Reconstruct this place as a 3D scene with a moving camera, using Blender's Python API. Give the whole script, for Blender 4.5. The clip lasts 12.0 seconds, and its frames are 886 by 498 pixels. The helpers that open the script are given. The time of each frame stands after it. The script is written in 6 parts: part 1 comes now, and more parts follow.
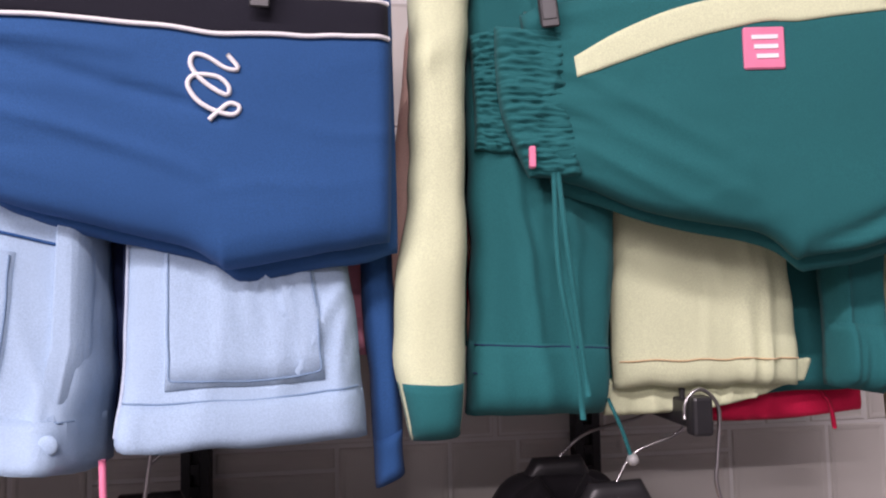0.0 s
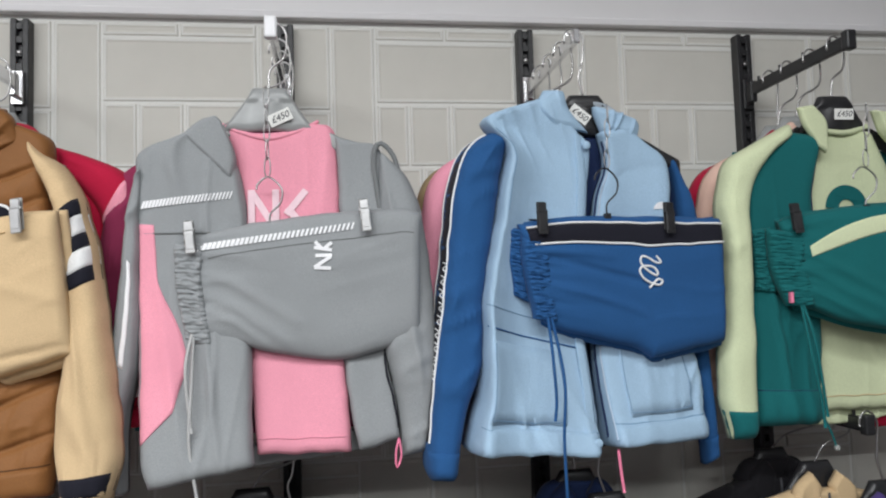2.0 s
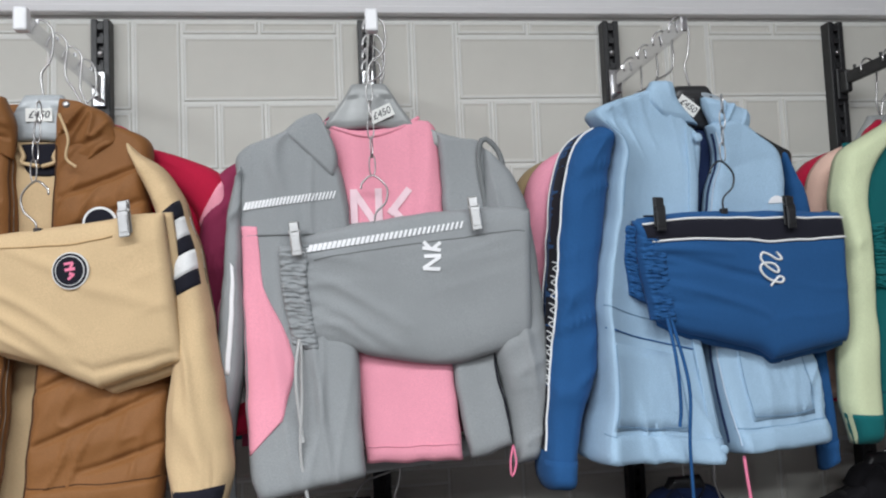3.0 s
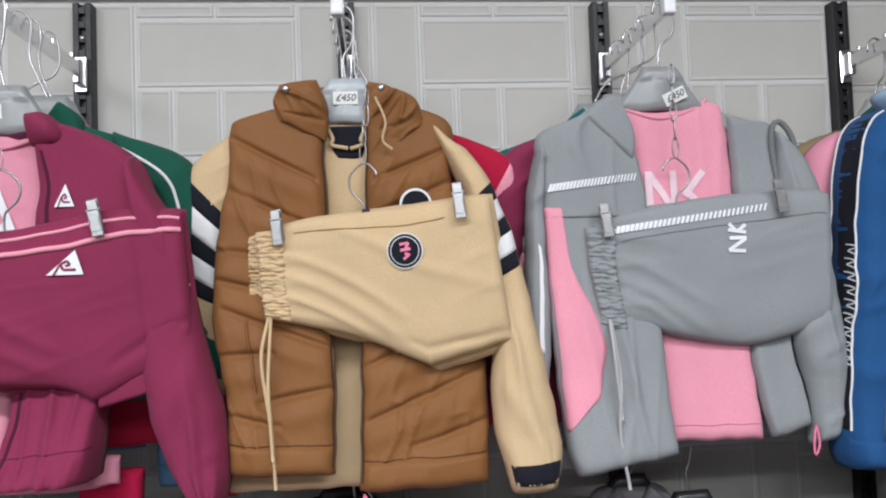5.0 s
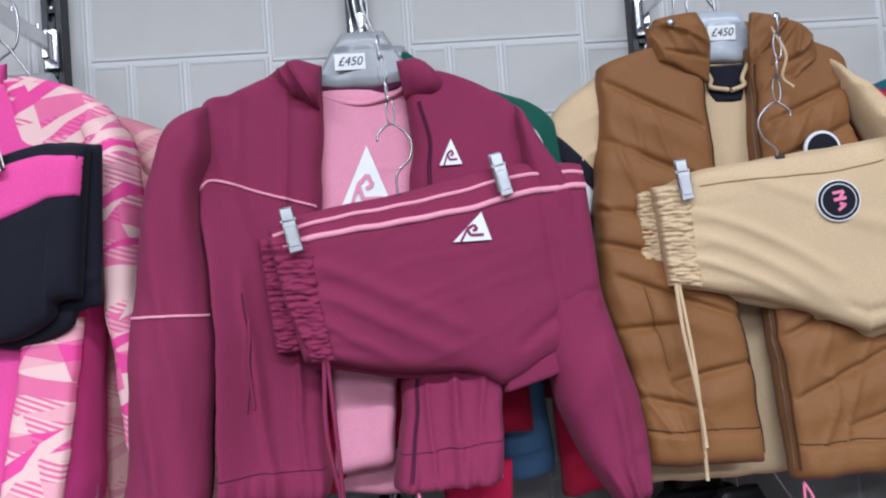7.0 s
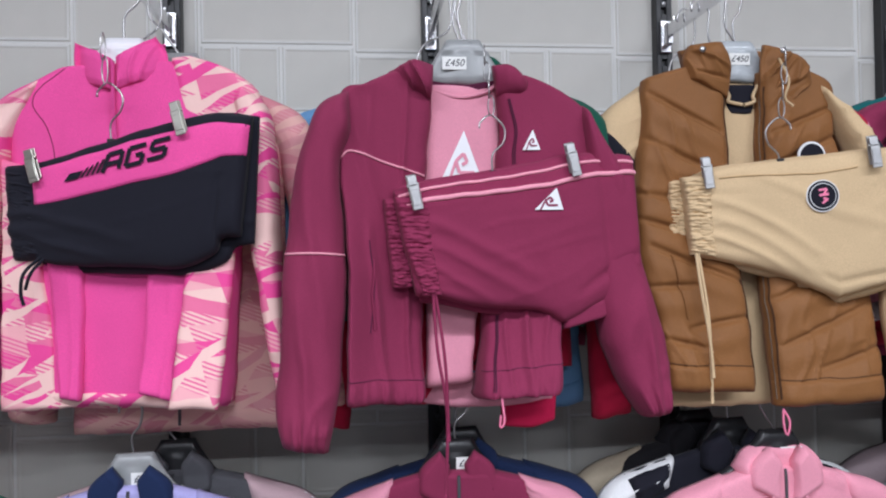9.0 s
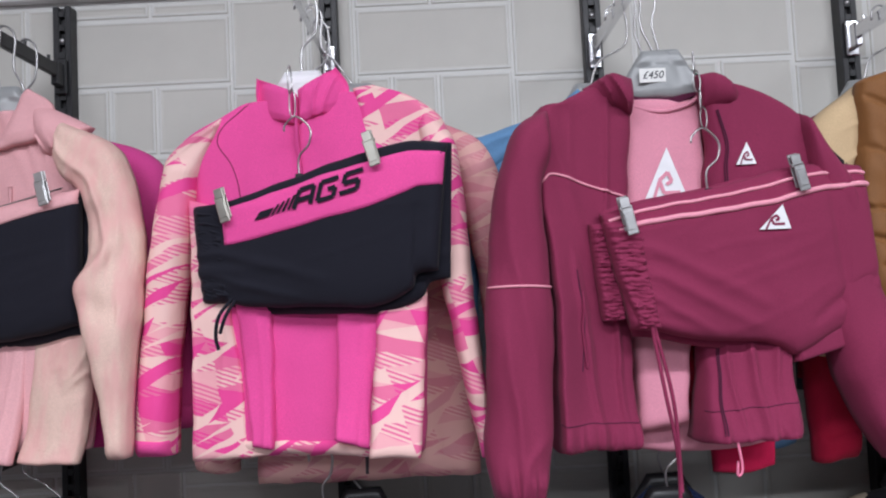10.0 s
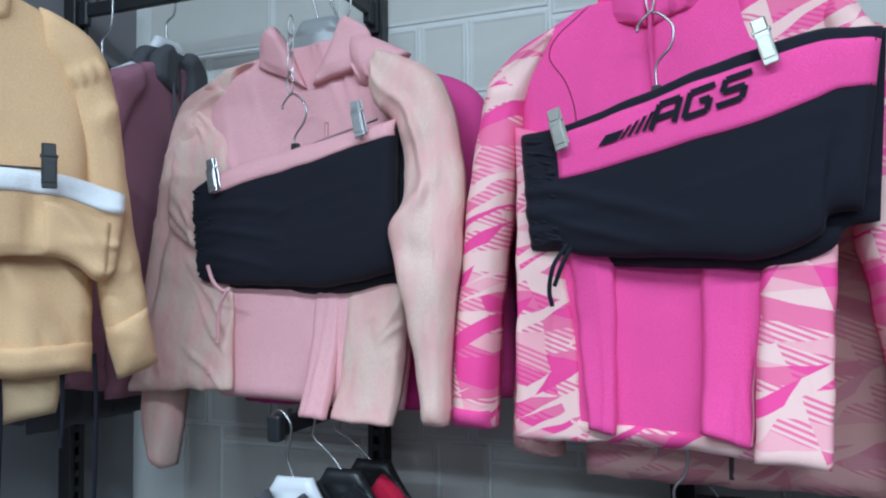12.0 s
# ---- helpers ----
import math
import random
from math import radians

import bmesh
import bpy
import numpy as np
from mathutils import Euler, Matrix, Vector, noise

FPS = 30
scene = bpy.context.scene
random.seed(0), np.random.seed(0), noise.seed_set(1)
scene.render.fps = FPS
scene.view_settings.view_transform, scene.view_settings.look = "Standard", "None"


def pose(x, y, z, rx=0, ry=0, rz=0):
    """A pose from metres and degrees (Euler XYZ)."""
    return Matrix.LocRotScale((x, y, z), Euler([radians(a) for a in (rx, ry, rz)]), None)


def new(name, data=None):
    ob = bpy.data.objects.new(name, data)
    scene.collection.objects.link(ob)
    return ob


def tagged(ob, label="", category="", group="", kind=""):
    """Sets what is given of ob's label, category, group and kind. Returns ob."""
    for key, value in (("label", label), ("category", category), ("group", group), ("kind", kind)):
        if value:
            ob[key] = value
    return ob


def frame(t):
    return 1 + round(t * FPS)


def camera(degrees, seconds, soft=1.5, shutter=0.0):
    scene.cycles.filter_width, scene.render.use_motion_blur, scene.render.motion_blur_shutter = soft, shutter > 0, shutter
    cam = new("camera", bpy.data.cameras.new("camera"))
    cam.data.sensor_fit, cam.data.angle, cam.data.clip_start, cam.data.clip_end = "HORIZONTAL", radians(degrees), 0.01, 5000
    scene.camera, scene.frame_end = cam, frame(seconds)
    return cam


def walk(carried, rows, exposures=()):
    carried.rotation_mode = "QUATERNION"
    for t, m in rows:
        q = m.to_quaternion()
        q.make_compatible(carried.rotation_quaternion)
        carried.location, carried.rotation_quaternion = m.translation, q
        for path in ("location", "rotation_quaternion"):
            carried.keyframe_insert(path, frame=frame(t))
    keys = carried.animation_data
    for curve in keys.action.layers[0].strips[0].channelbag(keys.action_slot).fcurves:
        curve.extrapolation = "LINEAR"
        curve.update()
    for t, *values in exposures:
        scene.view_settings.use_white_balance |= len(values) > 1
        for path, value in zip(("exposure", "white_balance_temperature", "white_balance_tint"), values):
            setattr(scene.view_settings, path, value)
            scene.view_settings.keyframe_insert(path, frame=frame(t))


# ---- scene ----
cam = camera(62.4, 12.0, 2.1)
METRES, EYE, TILT, LEAN, TURN = 3.3, 1.4, 3.6, 1.15, -7.9
ROWS = [
    (0.0, 0.0, 0.0, 0.0, -0.0, 0.0, -0.0),
    (0.5, -0.0375, -0.0901, 0.0194, 3.17, 0.31, -0.29),
    (1.0, -0.0647, -0.1559, 0.0293, 2.54, 0.1, -0.66),
    (1.5, -0.1164, -0.1959, 0.0459, 0.6, 0.5, -0.02),
    (2.0, -0.1724, -0.205, 0.0543, -0.3, 0.09, 0.61),
    (2.5, -0.1935, -0.1999, 0.0556, 0.65, 0.37, 1.1),
    (4.5, -0.338, -0.1803, 0.0487, 1.49, -0.89, 1.51),
    (5.0, -0.3612, -0.2007, 0.0572, 2.81, -1.21, 1.1),
    (5.5, -0.3741, -0.2073, 0.0572, 4.13, -1.33, 0.91),
    (6.0, -0.41, -0.1999, 0.053, 6.17, -1.19, 1.57),
    (6.5, -0.4614, -0.1735, 0.0599, 8.51, -0.68, 2.9),
    (7.0, -0.5301, -0.1681, 0.0496, 4.8, -2.01, 3.35),
    (9.0, -0.5838, -0.2531, 0.0429, 1.78, -3.18, -0.0),
    (9.5, -0.6159, -0.2537, 0.0468, 4.46, -1.09, 1.5),
    (10.0, -0.6451, -0.2307, 0.0418, 7.75, -0.49, 2.2),
    (10.5, -0.6727, -0.2249, 0.0455, 9.47, -0.17, 1.51),
    (11.0, -0.6981, -0.2241, 0.0434, 13.13, -0.08, 0.75),
    (11.5, -0.7144, -0.2115, 0.0371, 20.24, -0.12, 0.42),
    (12.0, -0.6999, -0.1714, 0.025, 28.34, -1.27, 1.3),
]
# the phone's white balance drifts: mauve at first, cooler in the corner
EXPOSURES = [
    (0.0, 0.55, 7000, 36),
    (0.5, 0.28, 7550, 32),
    (1.0, 0.17, 7150, 25),
    (1.5, 0.08, 6800, 14),
    (2.5, 0.0, 6500, 9),
    (5.0, -0.02, 6350, 11),
    (7.0, -0.03, 5700, 13),
    (9.0, -0.1, 6050, 14),
    (10.5, -0.14, 6200, 15),
    (11.3, -0.05, 6050, 11),
    (12.0, -0.1, 5150, -1),
]
walk(cam, [(t, pose(0, 0, EYE, TILT, LEAN, TURN) @ pose(METRES * x, METRES * y, METRES * z, 90 + pitch, roll, yaw)) for t, x, y, z, yaw, pitch, roll in ROWS], EXPOSURES)

# ---- world and light ----
world = bpy.data.worlds.new("shop_air")
scene.world = world
world.use_nodes = True
world.node_tree.nodes["Background"].inputs[0].default_value = (0.9, 0.95, 1.0, 1)
world.node_tree.nodes["Background"].inputs[1].default_value = 0.03
scene.view_settings.exposure = 0.0
LAMP_WATTS = 36.0
LAMP_COLOUR = (0.93, 0.97, 1.0)
TUBES = [(x, y) for y in (-1.1, -3.0) for x in (-3.1, -1.7, -0.3)]

# ---- materials ----
def node_mat(name):
    m = bpy.data.materials.new(name)
    m.use_nodes = True
    nt = m.node_tree
    return m, nt, nt.nodes["Principled BSDF"]


def rgb(c, k=1.0):
    return (min(c[0] * k, 1), min(c[1] * k, 1), min(c[2] * k, 1), 1)


def coords(nt, scale=(1, 1, 1), rot=(0, 0, 0)):
    tc = nt.nodes.new("ShaderNodeTexCoord")
    mp = nt.nodes.new("ShaderNodeMapping")
    mp.inputs["Scale"].default_value = scale
    mp.inputs["Rotation"].default_value = rot
    nt.links.new(tc.outputs["Object"], mp.inputs[0])
    return mp.outputs[0]


def noise_tex(nt, vec, scale, detail=3.0):
    n = nt.nodes.new("ShaderNodeTexNoise")
    n.inputs["Scale"].default_value = scale
    n.inputs["Detail"].default_value = detail
    nt.links.new(vec, n.inputs["Vector"])
    return n.outputs["Fac"]


def mixed(nt, fac, a, b, blend="MIX"):
    m = nt.nodes.new("ShaderNodeMix")
    m.data_type, m.blend_type = "RGBA", blend
    for sock, val in ((m.inputs[0], fac), (m.inputs[6], a), (m.inputs[7], b)):
        if hasattr(val, "links"):
            nt.links.new(val, sock)
        else:
            sock.default_value = val
    return m.outputs[2]


def ramp(nt, fac, stops, constant=False):
    r = nt.nodes.new("ShaderNodeValToRGB")
    if constant:
        r.color_ramp.interpolation = "CONSTANT"
    els = r.color_ramp.elements
    while len(els) < len(stops):
        els.new(0.5)
    for e, (p, c) in zip(els, stops):
        e.position, e.color = p, c
    nt.links.new(fac, r.inputs[0])
    return r.outputs[0]


def bump(nt, bsdf, h, strength, dist=0.002):
    b = nt.nodes.new("ShaderNodeBump")
    b.inputs["Strength"].default_value = strength
    b.inputs["Distance"].default_value = dist
    nt.links.new(h, b.inputs["Height"])
    nt.links.new(b.outputs[0], bsdf.inputs["Normal"])


def fabric(name, c, rough=0.88, grain=700.0, sheen=0.04, crease=0.25, blotch=None):
    """Woven or knitted cloth: mottled dye, fine weave and soft creases."""
    m, nt, b = node_mat(name)
    v = coords(nt)
    big = noise_tex(nt, v, 9.0, 4)
    fine = noise_tex(nt, v, grain, 2)
    col = mixed(nt, ramp(nt, big, [(0.3, (0, 0, 0, 1)), (0.7, (1, 1, 1, 1))]), rgb(c, 0.92), rgb(c, 1.06))
    col = mixed(nt, ramp(nt, fine, [(0.35, (0, 0, 0, 1)), (0.65, (1, 1, 1, 1))]), col, rgb(c, 0.86))
    if blotch:
        spots = noise_tex(nt, coords(nt, (2.2, 1, 0.6)), 19.0, 6)
        col = mixed(nt, ramp(nt, spots, [(0.42, (0, 0, 0, 1)), (0.62, (1, 1, 1, 1))]), col, rgb(blotch))
    nt.links.new(col, b.inputs["Base Color"])
    b.inputs["Roughness"].default_value = rough
    b.inputs["Sheen Weight"].default_value = sheen
    b.inputs["Specular IOR Level"].default_value = 0.25
    cr = noise_tex(nt, coords(nt, (1, 1, 0.6)), 38.0, 5)
    add = nt.nodes.new("ShaderNodeMath")
    add.operation = "MULTIPLY_ADD"
    nt.links.new(fine, add.inputs[0])
    add.inputs[1].default_value = 0.15
    nt.links.new(cr, add.inputs[2])
    bump(nt, b, add.outputs[0], crease * 0.7, 0.005)
    return m


def plain(name, c, rough=0.5, metal=0.0, wear=0.12, scale=60.0, spec=0.5):
    m, nt, b = node_mat(name)
    v = coords(nt)
    n = noise_tex(nt, v, scale, 4)
    nt.links.new(mixed(nt, n, rgb(c, 1 - wear), rgb(c, 1 + wear)), b.inputs["Base Color"])
    r = ramp(nt, n, [(0.2, rgb((rough,) * 3, 0.85)), (0.8, rgb((rough,) * 3, 1.2))])
    nt.links.new(r, b.inputs["Roughness"])
    b.inputs["Metallic"].default_value = metal
    b.inputs["Specular IOR Level"].default_value = spec
    return m


def maths(nt, op, x, y=None):
    m = nt.nodes.new("ShaderNodeMath")
    m.operation = op
    for sock, val in zip(m.inputs, (x, y)):
        if val is None:
            continue
        if hasattr(val, "links"):
            nt.links.new(val, sock)
        else:
            sock.default_value = val
    return m.outputs[0]


def shard_layer(nt, vec, ax, az, bx, bz):
    """Skewed triangles in a lattice: a random value for each, and a second one."""
    sp = nt.nodes.new("ShaderNodeSeparateXYZ")
    nt.links.new(vec, sp.inputs[0])
    u = maths(nt, "ADD", maths(nt, "MULTIPLY", sp.outputs[0], ax), maths(nt, "MULTIPLY", sp.outputs[2], az))
    v = maths(nt, "ADD", maths(nt, "MULTIPLY", sp.outputs[0], bx), maths(nt, "MULTIPLY", sp.outputs[2], bz))
    tri = maths(nt, "LESS_THAN", maths(nt, "FRACT", u), maths(nt, "FRACT", v))
    cb = nt.nodes.new("ShaderNodeCombineXYZ")
    nt.links.new(maths(nt, "FLOOR", u), cb.inputs[0])
    nt.links.new(maths(nt, "FLOOR", v), cb.inputs[1])
    nt.links.new(tri, cb.inputs[2])
    wn = nt.nodes.new("ShaderNodeTexWhiteNoise")
    wn.noise_dimensions = "3D"
    nt.links.new(cb.outputs[0], wn.inputs["Vector"])
    sep = nt.nodes.new("ShaderNodeSeparateColor")
    nt.links.new(wn.outputs["Color"], sep.inputs[0])
    return sep.outputs[0], sep.outputs[1]


def shard_print(name, light, soft, mid, strong):
    """Sports print of pointed shards on a pale ground, some of them hatched with stripes."""
    m, nt, b = node_mat(name)
    obj = coords(nt)
    warp = nt.nodes.new("ShaderNodeTexNoise")
    warp.inputs["Scale"].default_value = 9.0
    nt.links.new(obj, warp.inputs["Vector"])
    va = nt.nodes.new("ShaderNodeVectorMath")
    va.operation = "MULTIPLY_ADD"
    nt.links.new(warp.outputs["Color"], va.inputs[0])
    va.inputs[1].default_value = (0.028, 0.028, 0.028)
    nt.links.new(obj, va.inputs[2])
    vec = va.outputs[0]
    r1, r2 = shard_layer(nt, vec, 15.0, 5.0, 12.0, 42.0)
    base = ramp(nt, r1, [(0, light), (0.26, soft), (0.42, mid), (0.55, light), (0.68, strong), (0.84, mid), (0.92, soft)], True)
    wv = nt.nodes.new("ShaderNodeTexWave")
    wv.inputs["Scale"].default_value = 48.0
    nt.links.new(coords(nt, (1, 1, 1), (0, 1.2, 0)), wv.inputs["Vector"])
    line = ramp(nt, wv.outputs["Fac"], [(0, (0, 0, 0, 1)), (0.5, (1, 1, 1, 1))], True)
    pick = ramp(nt, r2, [(0, (0, 0, 0, 1)), (0.62, (1, 1, 1, 1))], True)
    col = mixed(nt, mixed(nt, 1.0, line, pick, "MULTIPLY"), base, mid)
    q1, q2 = shard_layer(nt, vec, 11.0, -7.0, -19.0, 46.0)
    col = mixed(nt, ramp(nt, q1, [(0, (0, 0, 0, 1)), (0.84, (1, 1, 1, 1))], True), col, strong)
    col = mixed(nt, ramp(nt, q2, [(0, (0, 0, 0, 1)), (0.78, (1, 1, 1, 1))], True), col, light)
    nt.links.new(col, b.inputs["Base Color"])
    b.inputs["Roughness"].default_value = 0.75
    bump(nt, b, noise_tex(nt, coords(nt), 40.0, 5), 0.25, 0.006)
    return m


GREY = fabric("grey_softshell", (0.31, 0.325, 0.335))
GREY_DARK = fabric("grey_lining", (0.2, 0.21, 0.215))
PINK = fabric("pink_jersey", (0.9, 0.36, 0.46))
LIGHT_BLUE = fabric("light_blue_quilt", (0.37, 0.53, 0.69), 0.7, crease=0.55)
BLUE_SEAM = fabric("blue_stitching", (0.2, 0.32, 0.47))
NAVY = fabric("royal_blue_jersey", (0.018, 0.09, 0.25))
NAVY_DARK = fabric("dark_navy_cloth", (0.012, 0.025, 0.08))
TEAL = fabric("teal_jersey", (0.006, 0.13, 0.135))
CREAM = fabric("pale_lime_cream_fleece", (0.66, 0.72, 0.47))
BROWN = fabric("brown_quilt", (0.25, 0.105, 0.032), 0.62, crease=0.5)
BEIGE = fabric("beige_jersey", (0.66, 0.48, 0.28))
MAROON = fabric("maroon_jersey", (0.255, 0.028, 0.08))
ROSE = fabric("rose_tee", (0.8, 0.32, 0.42))
HOT = fabric("hot_pink_jersey", (0.86, 0.09, 0.35))
LIGHT_PINK = fabric("light_pink_nylon", (0.8, 0.42, 0.44), 0.6)
BLUSH = fabric("blush_faded_cloth", (0.8, 0.56, 0.47), 0.62, crease=1.0, blotch=(0.76, 0.44, 0.4))
TAN = fabric("tan_cotton", (0.76, 0.5, 0.27))
BLACK_CLOTH = fabric("black_jersey", (0.011, 0.011, 0.019), sheen=0.04)
BROWN_DARK = fabric("dark_brown_tape", (0.07, 0.03, 0.012))
WHITE_CLOTH = fabric("white_cotton", (0.85, 0.85, 0.85))
RED = fabric("crimson_jersey", (0.5, 0.01, 0.05))
DENIM = fabric("mid_blue_cloth", (0.14, 0.3, 0.52))
FOREST = fabric("dark_green_cloth", (0.01, 0.09, 0.06))
LILAC = fabric("lilac_jersey", (0.45, 0.42, 0.75))
CHARCOAL = fabric("charcoal_cloth", (0.09, 0.09, 0.1))
MAUVE = fabric("mauve_cloth", (0.33, 0.15, 0.2))
PEACH = fabric("peach_fleece", (0.82, 0.55, 0.45))
SHARDS = shard_print("pink_shard_print", (0.88, 0.57, 0.52, 1), (0.86, 0.4, 0.44, 1), (0.8, 0.16, 0.32, 1), (0.82, 0.06, 0.3, 1))
# the same print in duller, closer colours for the jacket behind
SHARDS_DULL = shard_print("dull_shard_print", (0.7, 0.4, 0.36, 1), (0.66, 0.32, 0.32, 1), (0.6, 0.22, 0.26, 1), (0.62, 0.28, 0.3, 1))
CHROME = plain("chrome", (0.75, 0.75, 0.77), 0.16, 1.0, 0.05)
CLIP_STEEL = plain("worn_clip_steel", (0.5, 0.5, 0.5), 0.33, 0.95, 0.15, 90.0)
STEEL = plain("hook_wire", (0.45, 0.44, 0.44), 0.3, 1.0, 0.1)
BLACK_METAL = plain("black_powder_coat", (0.018, 0.018, 0.02), 0.42)
BLACK_PLASTIC = plain("black_plastic", (0.02, 0.02, 0.022), 0.35)
GREY_PLASTIC = plain("grey_plastic", (0.3, 0.31, 0.31), 0.3)
WHITE_PLASTIC = plain("white_plastic", (0.8, 0.8, 0.82), 0.3, wear=0.03)
PAPER = plain("price_paper", (0.85, 0.85, 0.82), 0.8, wear=0.04)
INK = plain("ink", (0.02, 0.02, 0.03), 0.7)
WHITE_PRINT = plain("white_print", (0.85, 0.85, 0.87), 0.5, wear=0.06)
PINK_PRINT = plain("pink_print", (0.85, 0.22, 0.36), 0.6)
STONE = plain("painted_block", (0.64, 0.625, 0.575), 0.72, wear=0.05, scale=14.0, spec=0.3)
JOINT = plain("light_joint", (0.74, 0.74, 0.71), 0.8, wear=0.04)
WHITE_PAINT = plain("white_paint", (0.8, 0.79, 0.8), 0.65, wear=0.03, scale=5.0)
# floor and outer walls are darkened to cut bounced light, as hanging clothes would
FLOOR_TILE = plain("floor_tile", (0.12, 0.11, 0.1), 0.35, wear=0.12, scale=6.0)
DARKENED_PLASTER = plain("darkened_plaster", (0.26, 0.25, 0.26), 0.85, wear=0.05, scale=4.0)


# ---- building helpers ----
def mesh_of(name, verts, faces, mat, smooth=True):
    me = bpy.data.meshes.new(name)
    me.from_pydata([tuple(v) for v in verts], [], faces)
    me.materials.append(mat)
    if smooth:
        me.polygons.foreach_set("use_smooth", [True] * len(me.polygons))
    me.update()
    return me


def part_mesh(name, me, parent, label=""):
    ob = new(name, me)
    ob.parent = parent
    return tagged(ob, label)


def part(name, bm, material, parent, label="", smooth=False):
    me = bpy.data.meshes.new(name)
    bm.to_mesh(me)
    bm.free()
    me.materials.append(material)
    if smooth:
        me.polygons.foreach_set("use_smooth", [True] * len(me.polygons))
    return part_mesh(name, me, parent, label)


def thing(name, x, y, z, label, category, group="", kind="", rz=0.0):
    ob = new(name)
    ob.matrix_world = pose(x, y, z, 0, 0, rz)
    ob.empty_display_size = 0.05
    return tagged(ob, label, category, group, kind)


def box(bm, x0, x1, y0, y1, z0, z1, bevel=0.0, seg=1):
    vs = [bm.verts.new((x, y, z)) for z in (z0, z1) for y in (y0, y1) for x in (x0, x1)]
    fs = [bm.faces.new([vs[i] for i in f]) for f in ((0, 2, 3, 1), (4, 5, 7, 6), (0, 1, 5, 4), (2, 6, 7, 3), (0, 4, 6, 2), (1, 3, 7, 5))]
    if bevel:
        es = list({e for f in fs for e in f.edges})
        bmesh.ops.bevel(bm, geom=es, offset=bevel, segments=seg, affect="EDGES", profile=0.5)
    return bm


def catmull(pts, n):
    """n even samples of a smooth curve through pts."""
    p = [np.array(q, float) for q in pts]
    if len(p) == 2:
        return [p[0] + (p[1] - p[0]) * i / (n - 1) for i in range(n)]
    ext = [2 * p[0] - p[1]] + p + [2 * p[-1] - p[-2]]
    out = []
    for k in range(1, len(ext) - 2):
        a, b, c, d = ext[k - 1:k + 3]
        for j in range(12):
            t = j / 12
            out.append(0.5 * (2 * b + (c - a) * t + (2 * a - 5 * b + 4 * c - d) * t * t + (3 * b - a - 3 * c + d) * t ** 3))
    out.append(p[-1])
    out = np.array(out)
    lens = np.concatenate([[0], np.cumsum(np.linalg.norm(np.diff(out, axis=0), axis=1))])
    want = np.linspace(0, lens[-1], n)
    return [np.array([np.interp(w, lens, out[:, k]) for k in range(out.shape[1])]) for w in want]


def tube(name, pts, r, mat, parent, label="", sides=6, n=0):
    pts = catmull(pts, n or max(8, len(pts) * 5))
    pts = [Vector(p) for p in pts]
    verts, faces = [], []
    up = Vector((0.31, -0.9, 0.2)).normalized()
    for i, q in enumerate(pts):
        d = (pts[min(i + 1, len(pts) - 1)] - pts[max(i - 1, 0)]).normalized()
        a = d.cross(up)
        if a.length < 0.05:
            a = d.cross(Vector((1, 0, 0)))
        a.normalize()
        b = d.cross(a)
        for k in range(sides):
            w = 2 * math.pi * k / sides
            verts.append(q + r * (math.cos(w) * a + math.sin(w) * b))
    for i in range(len(pts) - 1):
        for k in range(sides):
            faces.append((i * sides + k, i * sides + (k + 1) % sides, (i + 1) * sides + (k + 1) % sides, (i + 1) * sides + k))
    faces.append(tuple(range(sides)))
    faces.append(tuple(range((len(pts) - 1) * sides, len(pts) * sides))[::-1])
    return part_mesh(name, mesh_of(name, verts, faces, mat), parent, label)


RES = 1.6


